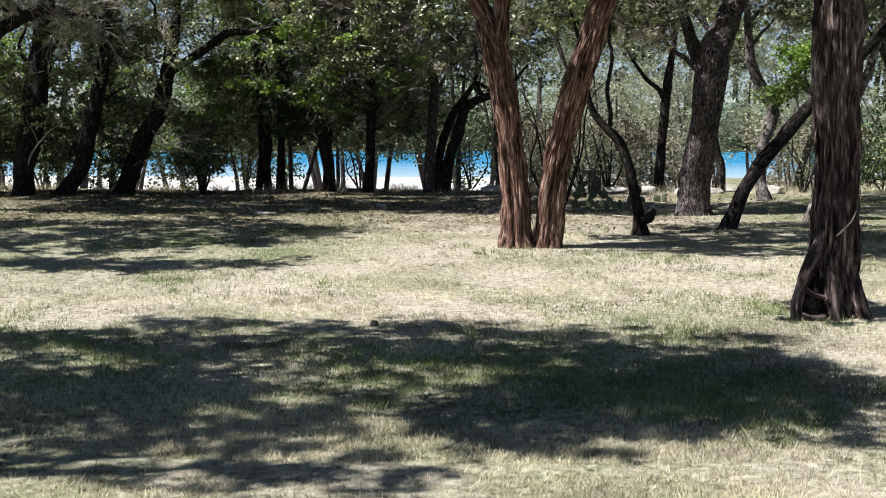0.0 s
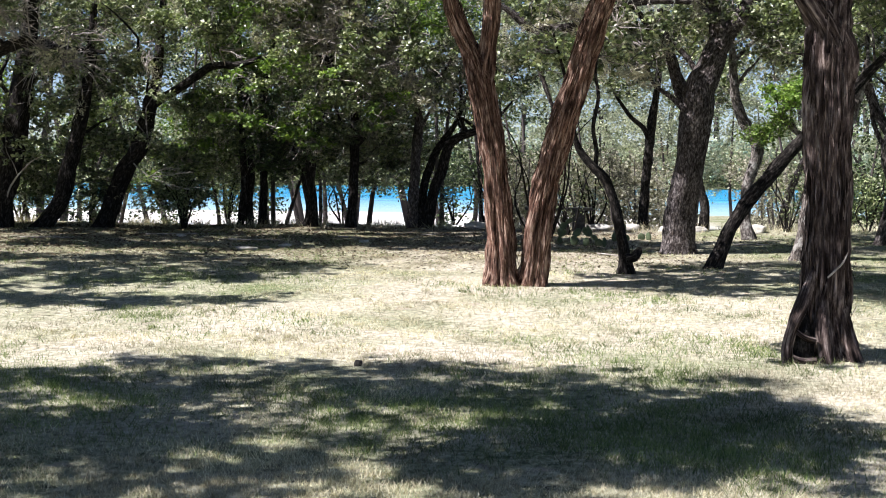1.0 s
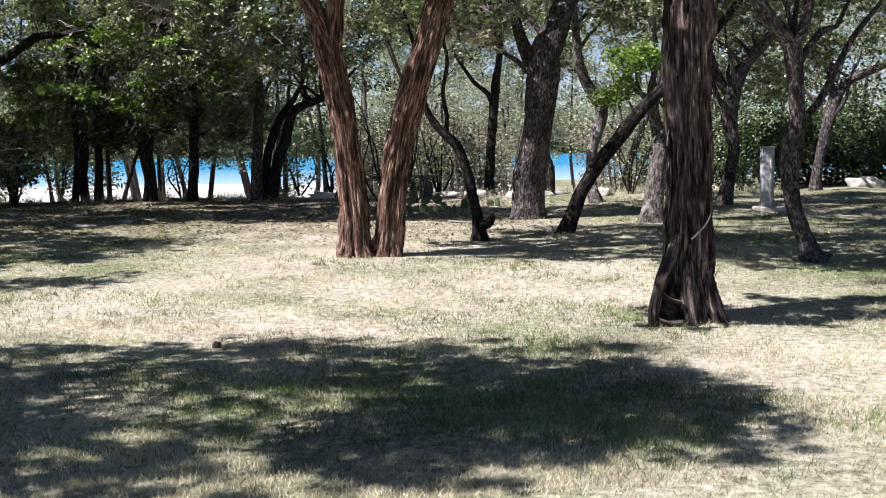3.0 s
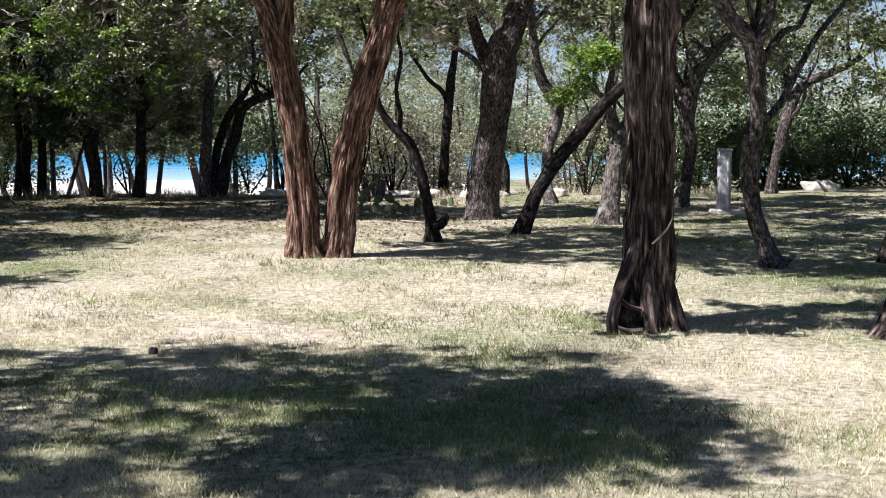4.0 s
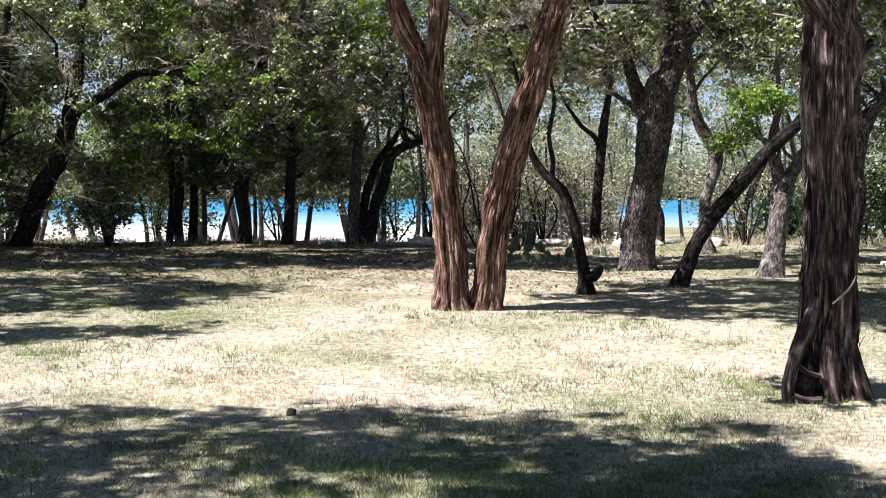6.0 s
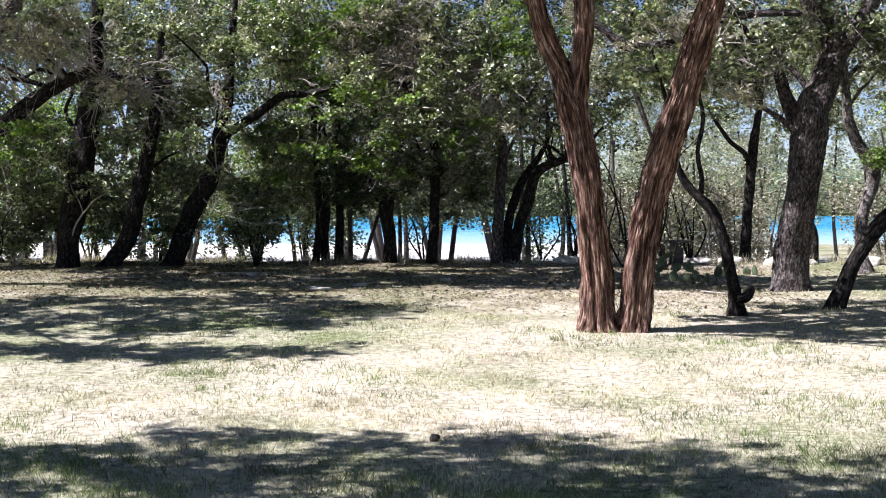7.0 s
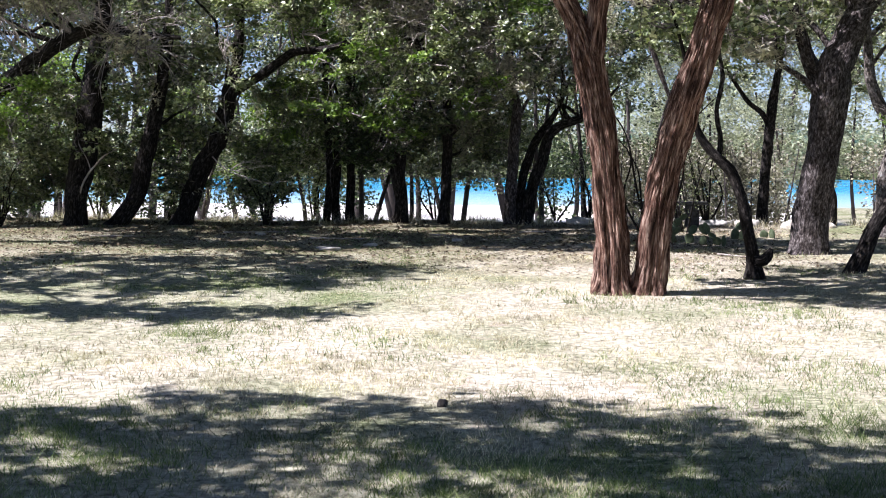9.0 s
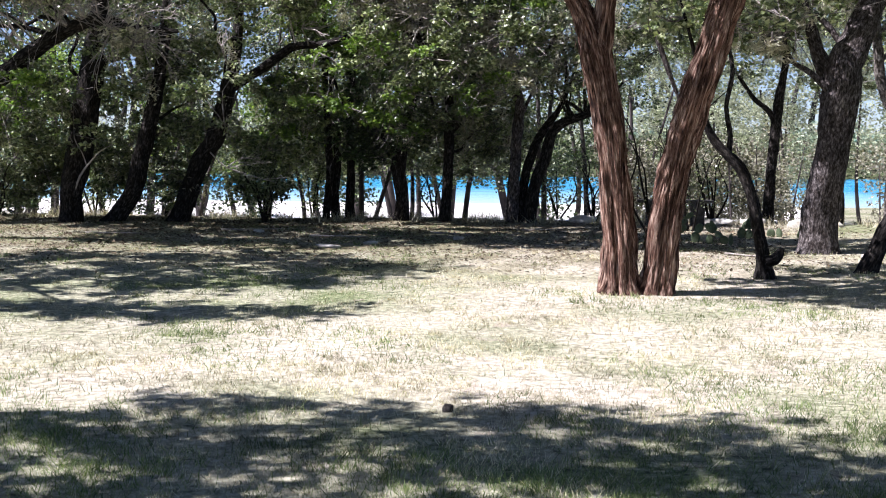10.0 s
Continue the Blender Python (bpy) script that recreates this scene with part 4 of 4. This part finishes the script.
oak((-12.0, 14.0), "unseen spreading oak placed to shade the left lawn", [
    (14.0, [(-12.0, -0.06, 0.34), (-12.0, 1.2, 0.27), (-11.7, 2.8, 0.24), (-11.2, 4.2, 0.18), (-10.4, 5.6, 0.08)]),
    (14.0, [(-11.6, 3.2, 0.12), (-12.4, 4.8, 0.12), (-13.0, 6.0, 0.05)]),
], [(-10.3, 15.6, 6.2, 3.7, 2.6, 0.8, 270), (-9.0, 12.2, 5.8, 2.3, 0.5, 0.4, 60)], OAK, 52, leaf=0.1, per=120, spread=0.28, fill=0.9, twigs=2)

# out of view, added to shade the ground before the thicket
oak((-14.5, 20.0), "unseen tall oak added to shade the thicket's front", [
    (20.0, [(-14.5, -0.06, 0.36), (-14.4, 1.4, 0.29), (-14.0, 3.0, 0.25), (-13.0, 4.6, 0.2), (-11.5, 5.4, 0.15), (-9.5, 5.7, 0.11), (-7.0, 5.7, 0.07), (-4.5, 5.8, 0.03)]),
    (20.0, [(-13.6, 3.8, 0.12), (-14.0, 5.0, 0.1), (-14.4, 6.2, 0.04)]),
], [(-9.4, 20.8, 5.7, 3.8, 2.2, 0.4, 330), (-4.4, 20.8, 5.7, 3.2, 1.9, 0.4, 280)], OAK, 53, leaf=0.105, per=120, spread=0.28, fill=0.9, twigs=2)
# an added canopy above the view that keeps sun off the stems
oak((-13.6, 27.6), "unseen tall oak added to darken the thicket from above", [
    (27.6, [(-13.6, -0.06, 0.34), (-13.4, 1.4, 0.28), (-12.8, 3.4, 0.24), (-11.6, 5.4, 0.18), (-9.6, 6.2, 0.14), (-6.8, 6.4, 0.1), (-3.6, 6.5, 0.05)]),
], [(-4.6, 27.2, 6.5, 2.6, 0.8, 0.4, 70)], OAK, 54, leaf=0.12, per=100, spread=0.3, fill=0.9, twigs=1)


# ---- far woods ----
def woods(name, label, seed, clouds, leaf, per, spread, material, trunks, floor):
    rng = np.random.default_rng(seed)
    pts, wood = [], []
    for x0, x1, y0, y1, z0, z1, n in clouds:
        for _ in range(n):
            p = np.array((rng.uniform(x0, x1), rng.uniform(y0, y1), rng.uniform(z0, z1)))
            k = rng.uniform(0.6, 1.5)
            pts.append(p + sprays(rng, int(per * k * k), spread * k * 1.8, leaf * 1.4))
    for x0, x1, y0, y1, top, r, n in trunks:
        for _ in range(n):
            x, y = rng.uniform(x0, x1), rng.uniform(y0, y1)
            a, b = rng.normal(size=2) * top * 0.12
            wood.append(tube([(x, y, floor, r * 1.3), (x + a * 0.5, y, floor + top * 0.4, r), (x + a + b, y, floor + top, r * 0.5)], 7, 0.6, 0.1))
    v, f = leaf_quads(np.vstack(pts), leaf, rng)
    ob = part(name, mesh_arrays(name, v, f), material)
    tagged(ob, label, "woods", kind="stuff")
    v, f = joined(wood)
    tagged(part("wood_stems", mesh_arrays("wood_stems", v, f, True), OAK), "thin stems of the trees behind the bank", "woods", kind="stuff")


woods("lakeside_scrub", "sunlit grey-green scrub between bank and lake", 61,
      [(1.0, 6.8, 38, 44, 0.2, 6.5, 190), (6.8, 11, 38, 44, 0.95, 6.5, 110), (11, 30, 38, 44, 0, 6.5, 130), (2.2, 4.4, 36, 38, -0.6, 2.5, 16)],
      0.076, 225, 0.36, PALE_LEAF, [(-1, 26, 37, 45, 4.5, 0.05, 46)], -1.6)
# oaks in shade, darkened through their leaf colour
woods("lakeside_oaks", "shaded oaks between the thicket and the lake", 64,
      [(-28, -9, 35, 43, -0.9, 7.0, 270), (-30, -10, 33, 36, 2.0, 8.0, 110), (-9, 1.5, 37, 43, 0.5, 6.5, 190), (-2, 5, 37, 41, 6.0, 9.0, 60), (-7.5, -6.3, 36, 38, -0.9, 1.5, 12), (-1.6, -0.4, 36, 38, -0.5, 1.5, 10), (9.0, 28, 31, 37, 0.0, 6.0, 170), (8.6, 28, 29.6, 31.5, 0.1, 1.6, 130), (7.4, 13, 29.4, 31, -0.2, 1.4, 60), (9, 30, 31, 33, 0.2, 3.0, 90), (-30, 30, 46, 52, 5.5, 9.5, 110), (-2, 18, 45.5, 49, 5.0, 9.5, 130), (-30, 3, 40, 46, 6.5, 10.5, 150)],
      0.1, 130, 0.4, BUSH_SHADE_LEAF, [(-25, 1, 37, 43, 4.5, 0.07, 20), (10, 25, 32, 36, 4.5, 0.08, 10)], -1.6)
woods("bank_thicket", "low dark thicket foliage along the top of the bank", 67,
      [(-17, -9.2, 27.6, 31, 0.2, 1.3, 50), (-9.2, -1.2, 28.5, 32, 0.6, 1.8, 90), (-10, 0.5, 29.5, 31, 1.6, 4.5, 110), (-14, -5, 30, 33, 2.8, 6.4, 100)],
      0.075, 150, 0.3, OAK_LEAF, [(-12, 0, 28.5, 31, 4.5, 0.05, 8)], -0.6)
woods("bank_brush", "grey brush and bare stems below the bank", 69,
      [(0.2, 4.5, 30.5, 36, -0.9, 1.5, 120), (6.3, 8.2, 30.5, 36, -0.9, 1.2, 40), (-1.0, 0.4, 30.5, 34, -0.8, 0.5, 8)],
      0.075, 190, 0.3, BRUSH_LEAF, [(0.2, 4.4, 29.5, 34, 2.6, 0.025, 14), (6.3, 8.0, 30, 34, 2.2, 0.025, 6)], -1.2)
woods("sunlit_thicket_leaves", "bright green sunlit foliage behind the dark stems", 68,
      [(-12.6, -10.6, 27.0, 29, 1.5, 3.3, 30), (-9.4, -8.2, 27.6, 29, 1.4, 3.0, 12), (-7.6, -6.3, 27.2, 29, 0.9, 2.6, 20), (-5.5, -4.4, 27.8, 29, 1.2, 2.3, 10), (-6.8, -5.3, 27.2, 29, 3.5, 5.4, 26), (-3.2, -1.6, 27.8, 29, 3.4, 5.2, 10)],
      0.075, 150, 0.27, SUNLIT_LEAF, [(-13, -2, 28, 30, 3.0, 0.04, 10)], -0.4)
# the darker leaf carries the shade up here as well
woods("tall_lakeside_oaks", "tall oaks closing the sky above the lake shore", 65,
      [(-34, 2, 44, 48, 6.0, 11.0, 520), (-32, -6, 44, 48, 2.5, 7.0, 170)], 0.14, 120, 0.42, BUSH_SHADE_LEAF, [(-24, 1, 44, 47, 8.0, 0.12, 14)], -1.6)
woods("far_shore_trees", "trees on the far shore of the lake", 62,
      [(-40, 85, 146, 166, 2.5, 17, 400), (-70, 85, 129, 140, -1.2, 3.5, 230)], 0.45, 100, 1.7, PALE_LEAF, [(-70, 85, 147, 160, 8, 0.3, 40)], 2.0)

# ---- trees added round about, outside the view: they close the sky over the shade ----
for n, (x, y, rx, k) in enumerate([(10.5, 6.5, 2.6, 70), (6.5, 1.0, 3.2, 100), (1.5, -3.0, 3.2, 100), (-4.5, -2.6, 3.0, 100), (-13.5, 7.0, 2.8, 80), (14.5, 16.0, 3.0, 80), (-16.5, 15.0, 2.8, 70)]):
    oak((x, y), "unseen oak added to close the sky over the lawn", [
        (y, [(x, -0.06, 0.3), (x + 0.1, 1.4, 0.24), (x - 0.1, 3.2, 0.2), (x + 0.3, 5.0, 0.12), (x, 6.4, 0.05)]),
        (y, [(x, 2.8, 0.12), (x + 0.9, 4.2, 0.12), (x + 1.6, 5.4, 0.05)]),
    ], [(x, y, 6.0, rx, rx, 1.4, k)], OAK, 70 + n, leaf=0.14, per=80, spread=0.35, twigs=1, fill=0.9)


# ---- grass, leaf litter ----
def lawn():
    rng = np.random.default_rng(91)
    n = 580000
    u = rng.uniform(0, 1, n)
    y = (4.6 ** -0.7 + u * (25.0 ** -0.7 - 4.6 ** -0.7)) ** (-1 / 0.7)
    x = (0.03 + np.clip(rng.normal(size=n) * 0.36, -0.9, 0.9)) * (y + 1.0)
    y = y - rng.exponential(0.5, n) * (y < 6)
    tuft = rng.uniform(0, 1, n) < 0.45
    pick = rng.integers(0, n, n) // 40 * 40
    x = np.where(tuft, x[pick] + rng.normal(size=n) * 0.035, x)
    y = np.where(tuft, y[pick] + rng.normal(size=n) * 0.035, y)
    # more green blades where shade lies, to darken the lawn there
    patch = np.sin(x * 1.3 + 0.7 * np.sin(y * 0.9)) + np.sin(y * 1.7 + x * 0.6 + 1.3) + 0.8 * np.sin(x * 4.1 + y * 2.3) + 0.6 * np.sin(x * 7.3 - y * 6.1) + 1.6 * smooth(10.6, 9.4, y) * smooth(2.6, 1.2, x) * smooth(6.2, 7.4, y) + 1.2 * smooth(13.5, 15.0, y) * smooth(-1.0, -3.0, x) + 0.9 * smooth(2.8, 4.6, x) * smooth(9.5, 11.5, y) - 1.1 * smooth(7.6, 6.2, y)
    thin = np.sin(x * 2.9 - 1.1 * y) + np.sin(x * 1.1 + y * 3.3 + 0.5)
    stay = rng.uniform(0, 1, n) < np.clip(0.75 + 0.25 * thin, 0.18, 1)
    x, y, patch, tuft = x[stay], y[stay], patch[stay], tuft[stay]
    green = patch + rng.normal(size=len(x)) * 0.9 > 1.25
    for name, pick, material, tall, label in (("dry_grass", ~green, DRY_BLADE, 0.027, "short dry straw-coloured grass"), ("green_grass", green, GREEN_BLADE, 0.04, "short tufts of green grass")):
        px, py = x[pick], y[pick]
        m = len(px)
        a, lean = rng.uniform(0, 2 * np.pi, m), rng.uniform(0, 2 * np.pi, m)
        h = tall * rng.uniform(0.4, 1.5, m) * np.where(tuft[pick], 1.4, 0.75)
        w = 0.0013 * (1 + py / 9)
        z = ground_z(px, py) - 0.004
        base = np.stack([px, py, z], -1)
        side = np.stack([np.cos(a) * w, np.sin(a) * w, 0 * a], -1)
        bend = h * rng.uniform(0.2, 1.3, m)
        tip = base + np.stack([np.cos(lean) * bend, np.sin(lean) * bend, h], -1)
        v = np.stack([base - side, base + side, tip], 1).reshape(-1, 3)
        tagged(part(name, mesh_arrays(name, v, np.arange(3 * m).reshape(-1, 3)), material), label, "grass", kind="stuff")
    n = 64000
    y = rng.uniform(16, 27, n)
    x = rng.uniform(-0.55, 0.6, n) * y
    keep = rng.uniform(0, 1, n) < np.clip((y - 17) / 6, 0.03, 1) * (1 - 0.8 * smooth(1.5, 4.0, x))
    x, y = x[keep], y[keep]
    v, f = leaf_quads(np.stack([x, y, ground_z(x, y) + 0.012], -1), 0.056, rng, 0.3, up=6.0, steep=0.15)
    tagged(part("leaf_litter", mesh_arrays("leaf_litter", v, f), LITTER), "dry brown oak leaves fallen on the lawn", "leaf litter", kind="stuff")

    # a loose fringe of taller dry grass along the top of the bank
    n = 9000
    px, py = rng.uniform(-13, 9, n), 26.9 + rng.normal(size=n) * 0.55
    clump = np.sin(px * 2.3) + np.sin(px * 5.1 + 1.0) + np.sin(px * 9.7 + py * 3)
    px, py = px[clump > -0.4], py[clump > -0.4]
    m = len(px)
    a, h = rng.uniform(0, 2 * np.pi, m), rng.uniform(0.06, 0.24, m)
    base = np.stack([px, py, ground_z(px, py) - 0.01], -1)
    side = np.stack([np.cos(a) * 0.006, np.sin(a) * 0.006, 0 * a], -1)
    tip = base + np.stack([rng.normal(size=m) * h * 0.5, rng.normal(size=m) * h * 0.5, h], -1)
    v = np.stack([base - side, base + side, tip], 1).reshape(-1, 3)
    tagged(part("bank_grass", mesh_arrays("bank_grass", v, np.arange(3 * m).reshape(-1, 3)), DRY_BLADE), "taller dry grass along the top of the bank", "grass", kind="stuff")


lawn()


# ---- loose and small things ----
def box(bm, cx, cy, cz, sx, sy, sz, bevel=0.01):
    r = bmesh.ops.create_cube(bm, size=1.0, matrix=Matrix.Translation((cx, cy, cz)) @ Matrix.Diagonal((sx, sy, sz, 1)))
    if bevel:
        edges = list({e for v in r["verts"] for e in v.link_edges})
        bmesh.ops.bevel(bm, geom=edges, offset=bevel, segments=2, affect="EDGES")
    return bm


def stone(size, seed, cuts=3):
    """A weathered lump of rock, size (x, y, z)."""
    bm = bmesh.new()
    bmesh.ops.create_icosphere(bm, subdivisions=cuts, radius=0.5)
    for v in bm.verts:
        p = v.co.copy()
        k = 1 + 0.35 * noise.noise(p * 2.2 + Vector((seed, 0, 0))) + 0.14 * noise.noise(p * 6 + Vector((0, seed, 0)))
        p = Vector([math.copysign(abs(c * 2) ** 0.7 / 2, c) for c in p]) * k
        v.co = Vector((p.x * size[0], p.y * size[1], max(p.z, -0.3) * size[2]))
    for f in bm.faces:
        f.smooth = True
    return bm


def place_stone(name, x, y, size, seed, label, category, material=LIMESTONE, turn=0.0, group=""):
    ob = part(name, stone(size, seed), material)
    ob.matrix_basis = pose(x, y, float(ground_z(x, y)) + size[2] * 0.22, 0, 0, turn)
    return tagged(ob, label, category, group)


place_stone("boulder", 11.6, 28.2, (0.75, 0.5, 0.3), 3, "low white limestone boulder on the grass", "boulder")
for k, (x, y, w) in enumerate([(2.1, 26.5, 0.6), (2.7, 26.6, 0.45), (3.6, 26.4, 0.55), (4.1, 26.6, 0.5), (-0.4, 26.6, 0.5), (5.3, 26.5, 0.4)]):
    place_stone("ledge_stone", x, y, (w, 0.35, 0.16 + 0.03 * (k % 3)), 10 + k, "pale limestone block edging the bank", "stone", turn=12 * k, group="stones edging the bank")
for k, (x, y, w) in enumerate([(-4.0, 20.6, 0.34), (-3.5, 21.2, 0.2), (-2.3, 22.4, 0.22), (0.6, 22.0, 0.16), (3.4, 20.2, 0.18), (-5.6, 22.8, 0.24)]):
    place_stone("flat_stone", x, y, (w, w * 0.6, 0.07), 30 + k, "flat pale stone lying in the grass", "stone", turn=25 * k, group="stones in the grass")
place_stone("dark_clod", -1.09, 9.79, (0.062, 0.055, 0.06), 57, "small dark clod on the shaded lawn", "clod", DUNG)


def grey_post():
    t = thing("utility_post", (7.1, 21.7, 0), "upright weathered grey metal post on a pale pad", "post")
    bm = bmesh.new()
    box(bm, 7.1, 21.7, 0.53, 0.2, 0.16, 1.03, 0.012)
    part("body", bm, POST_GREY, t)
    bm = bmesh.new()
    box(bm, 7.1, 21.7, 1.06, 0.22, 0.18, 0.035, 0.01)
    part("cap", bm, POST_GREY, t)
    # added pale strip standing in for the post's bright right side
    bm = bmesh.new()
    box(bm, 7.14, 21.61, 0.5, 0.035, 0.03, 0.94, 0.006)
    part("bright_side_strip", bm, LIMESTONE, t, "pale strip for the post's bright right side")
    bm = bmesh.new()
    box(bm, 7.13, 21.62, 0.03, 0.46, 0.5, 0.07, 0.015)
    part("pad", bm, LIMESTONE, t, "pale concrete pad")


grey_post()


def bench():
    t = thing("bench", (1.25, 26.0, 0), "dark backless bench standing on the bank", "bench")
    for k, y in enumerate((25.86, 26.0, 26.14)):
        bm = bmesh.new()
        box(bm, 1.25, y, 0.45, 1.35, 0.125, 0.05, 0.008)
        part("plank", bm, TABLE_WOOD, t)
    for x in (0.85, 1.65):
        bm = bmesh.new()
        box(bm, x, 26.0, 0.205, 0.24, 0.3, 0.44, 0.015)
        part("leg", bm, TABLE_WOOD, t)


bench()


def prickly_pear(x, y, pads, seed):
    rng = random.Random(seed)
    t = thing("prickly_pear", (x, y, 0), "low prickly pear cactus with flat green pads", "cactus", "prickly pears by the oaks")
    tops = []
    for k in range(pads):
        if k < 3 or not tops:
            bx, by, bz, a = x + rng.uniform(-0.25, 0.25), y + rng.uniform(-0.15, 0.15), -0.02, rng.uniform(-25, 25)
        else:
            bx, by, bz, a = rng.choice(tops)
            a += rng.uniform(-45, 45)
        h, w = rng.uniform(0.14, 0.2), rng.uniform(0.1, 0.14)
        bm = bmesh.new()
        bmesh.ops.create_uvsphere(bm, u_segments=12, v_segments=8, radius=0.5)
        m = pose(bx, by, bz, 0, a, 0) @ pose(0, 0, 0, 0, 0, rng.uniform(-50, 50)) @ Matrix.Translation((0, 0, h / 2)) @ Matrix.Diagonal((w, 0.024, h, 1))
        bmesh.ops.transform(bm, matrix=m, verts=bm.verts)
        for f in bm.faces:
            f.smooth = True
        tops.append((bx + math.sin(radians(a)) * h * 0.92, by, bz + math.cos(radians(a)) * h * 0.92, a))
        part("pad", bm, CACTUS, t)


for k, (x, y, n) in enumerate([(1.2, 22.6, 8), (1.7, 22.2, 7), (2.15, 23.4, 5), (2.9, 23.6, 3)]):
    prickly_pear(x, y, n, k)


def bare_shrub(x, y, stems, tall, seed, leaves):
    rng = np.random.default_rng(seed)
    t = thing("bare_shrub", (x, y, 0), "thin many-stemmed shrub with few leaves", "shrub", "shrubs under the oaks")
    pts = []
    for _ in range(stems):
        a, l = rng.uniform(0, 6.28), tall * rng.uniform(0.6, 1.0)
        dx, dy = math.cos(a) * l * 0.3, math.sin(a) * l * 0.2
        j = rng.normal(size=4) * 0.07
        nodes = [(x + dx * 0.1, y + dy * 0.1, -0.04, 0.022), (x + dx * 0.5 + j[0], y + dy * 0.5, l * 0.4, 0.016), (x + dx * 0.8 + j[1], y + dy, l * 0.75, 0.011), (x + dx * 1.3 + j[2], y + dy, l, 0.004)]
        v, f = tube(nodes, 6, 0.12, 0.15, seed=seed)
        part("stem", mesh_arrays("stem", v, f, True), SHADED_OAK, t)
        for c in (nodes[1], nodes[2], nodes[3]):
            pts.append(np.array(c[:3]) + rng.normal(size=(leaves, 3)) * 0.16)
    v, f = leaf_quads(np.vstack(pts), 0.05, rng)
    part("foliage", mesh_arrays("foliage", v, f), OAK_LEAF, t)


bare_shrub(0.75, 21.5, 8, 2.5, 5, 14)
bare_shrub(1.4, 24.5, 6, 1.7, 6, 24)
bare_shrub(2.0, 27.0, 6, 1.6, 7, 30)
bare_shrub(5.9, 26.5, 6, 1.5, 8, 30)
bare_shrub(-0.2, 27.2, 6, 1.5, 9, 30)
bare_shrub(-6.3, 25.9, 7, 1.2, 10, 60)
bare_shrub(-10.9, 24.4, 7, 1.3, 11, 60)
for k, (x, y, tall) in enumerate([(-10.2, 27.4, 1.4), (-8.6, 27.0, 1.1), (-5.9, 28.2, 1.3), (-3.4, 28.4, 1.3), (-0.9, 28.3, 1.2), (7.6, 26.8, 1.2), (8.6, 27.6, 1.6)]):
    bare_shrub(x, y, 4, tall, 30 + k, 80)


def dense_bush(x, y, rx, tall, seed):
    """A low evergreen bush: short stems and a full leafy mass down to the ground."""
    rng = np.random.default_rng(seed)
    t = thing("evergreen_bush", (x, y, 0), "dense dark evergreen bush at the clearing's edge", "bush", "bushes round the clearing")
    pts = []
    for _ in range(4):
        a = rng.uniform(0, 6.28)
        v, f = tube([(x, y, -0.05, 0.03), (x + math.cos(a) * rx * 0.3, y + math.sin(a) * 0.2, tall * 0.4, 0.02), (x + math.cos(a) * rx * 0.6, y + math.sin(a) * 0.3, tall * 0.8, 0.006)], 6, 0.15, 0.1)
        part("stem", mesh_arrays("stem", v, f, True), SHADED_OAK, t)
    for _ in range(16):
        d = rng.normal(size=3)
        d *= rng.uniform(0.4, 1.0) / np.linalg.norm(d)
        c = np.array((x + d[0] * rx, y + d[1] * 0.5, tall * 0.5 + d[2] * tall * 0.42))
        g = c + sprays(rng, 240, 0.42, 0.07)
        pts.append(g[g[:, 2] > 0.02])
    v, f = leaf_quads(np.vstack(pts), 0.065, rng)
    part("foliage", mesh_arrays("foliage", v, f), BUSH_SHADE_LEAF, t)


for k, (x, y, rx, tall) in enumerate([(8.2, 27.6, 0.9, 1.3), (9.4, 28.6, 1.0, 1.7), (10.8, 29.4, 1.1, 1.9), (12.6, 29.0, 1.1, 1.8), (13.9, 27.6, 1.0, 1.6), (7.4, 29.0, 0.7, 1.0), (-11.8, 26.4, 1.0, 1.4)]):
    dense_bush(x, y, rx, tall, 200 + k)


def fallen_stick(x, y, length, turn, seed):
    rng = np.random.default_rng(seed)
    c, n = math.cos(radians(turn)), math.sin(radians(turn))
    nodes = []
    for q in (0.0, 0.3, 0.65, 1.0):
        px, py = x + c * length * q + rng.normal() * 0.03, y + n * length * q + rng.normal() * 0.03
        nodes.append((px, py, float(ground_z(px, py)) + 0.018, 0.016 * (1.1 - 0.8 * q)))
    v, f, place = tube(nodes, 7, 0.06, 0.15, seed=seed, places=True)
    me = mesh_arrays("fallen_stick", v, f, True)
    me.attributes.new("bark_place", "FLOAT_VECTOR", "POINT").data.foreach_set("vector", place.astype(np.float32).ravel())
    tagged(part("fallen_stick", me, DEAD), "grey dead stick lying under the oaks", "stick", "sticks under the oaks")


for k, (x, y, l, a) in enumerate([(-4.6, 22.1, 0.9, 8), (-2.9, 23.6, 0.7, -12), (-6.4, 23.4, 1.1, 4), (-1.4, 24.4, 0.6, 20), (1.6, 20.4, 0.5, -25), (4.0, 22.4, 0.8, 10), (-8.4, 22.6, 0.9, -6), (6.1, 19.2, 0.6, 15)]):
    fallen_stick(x, y, l, a, 300 + k)
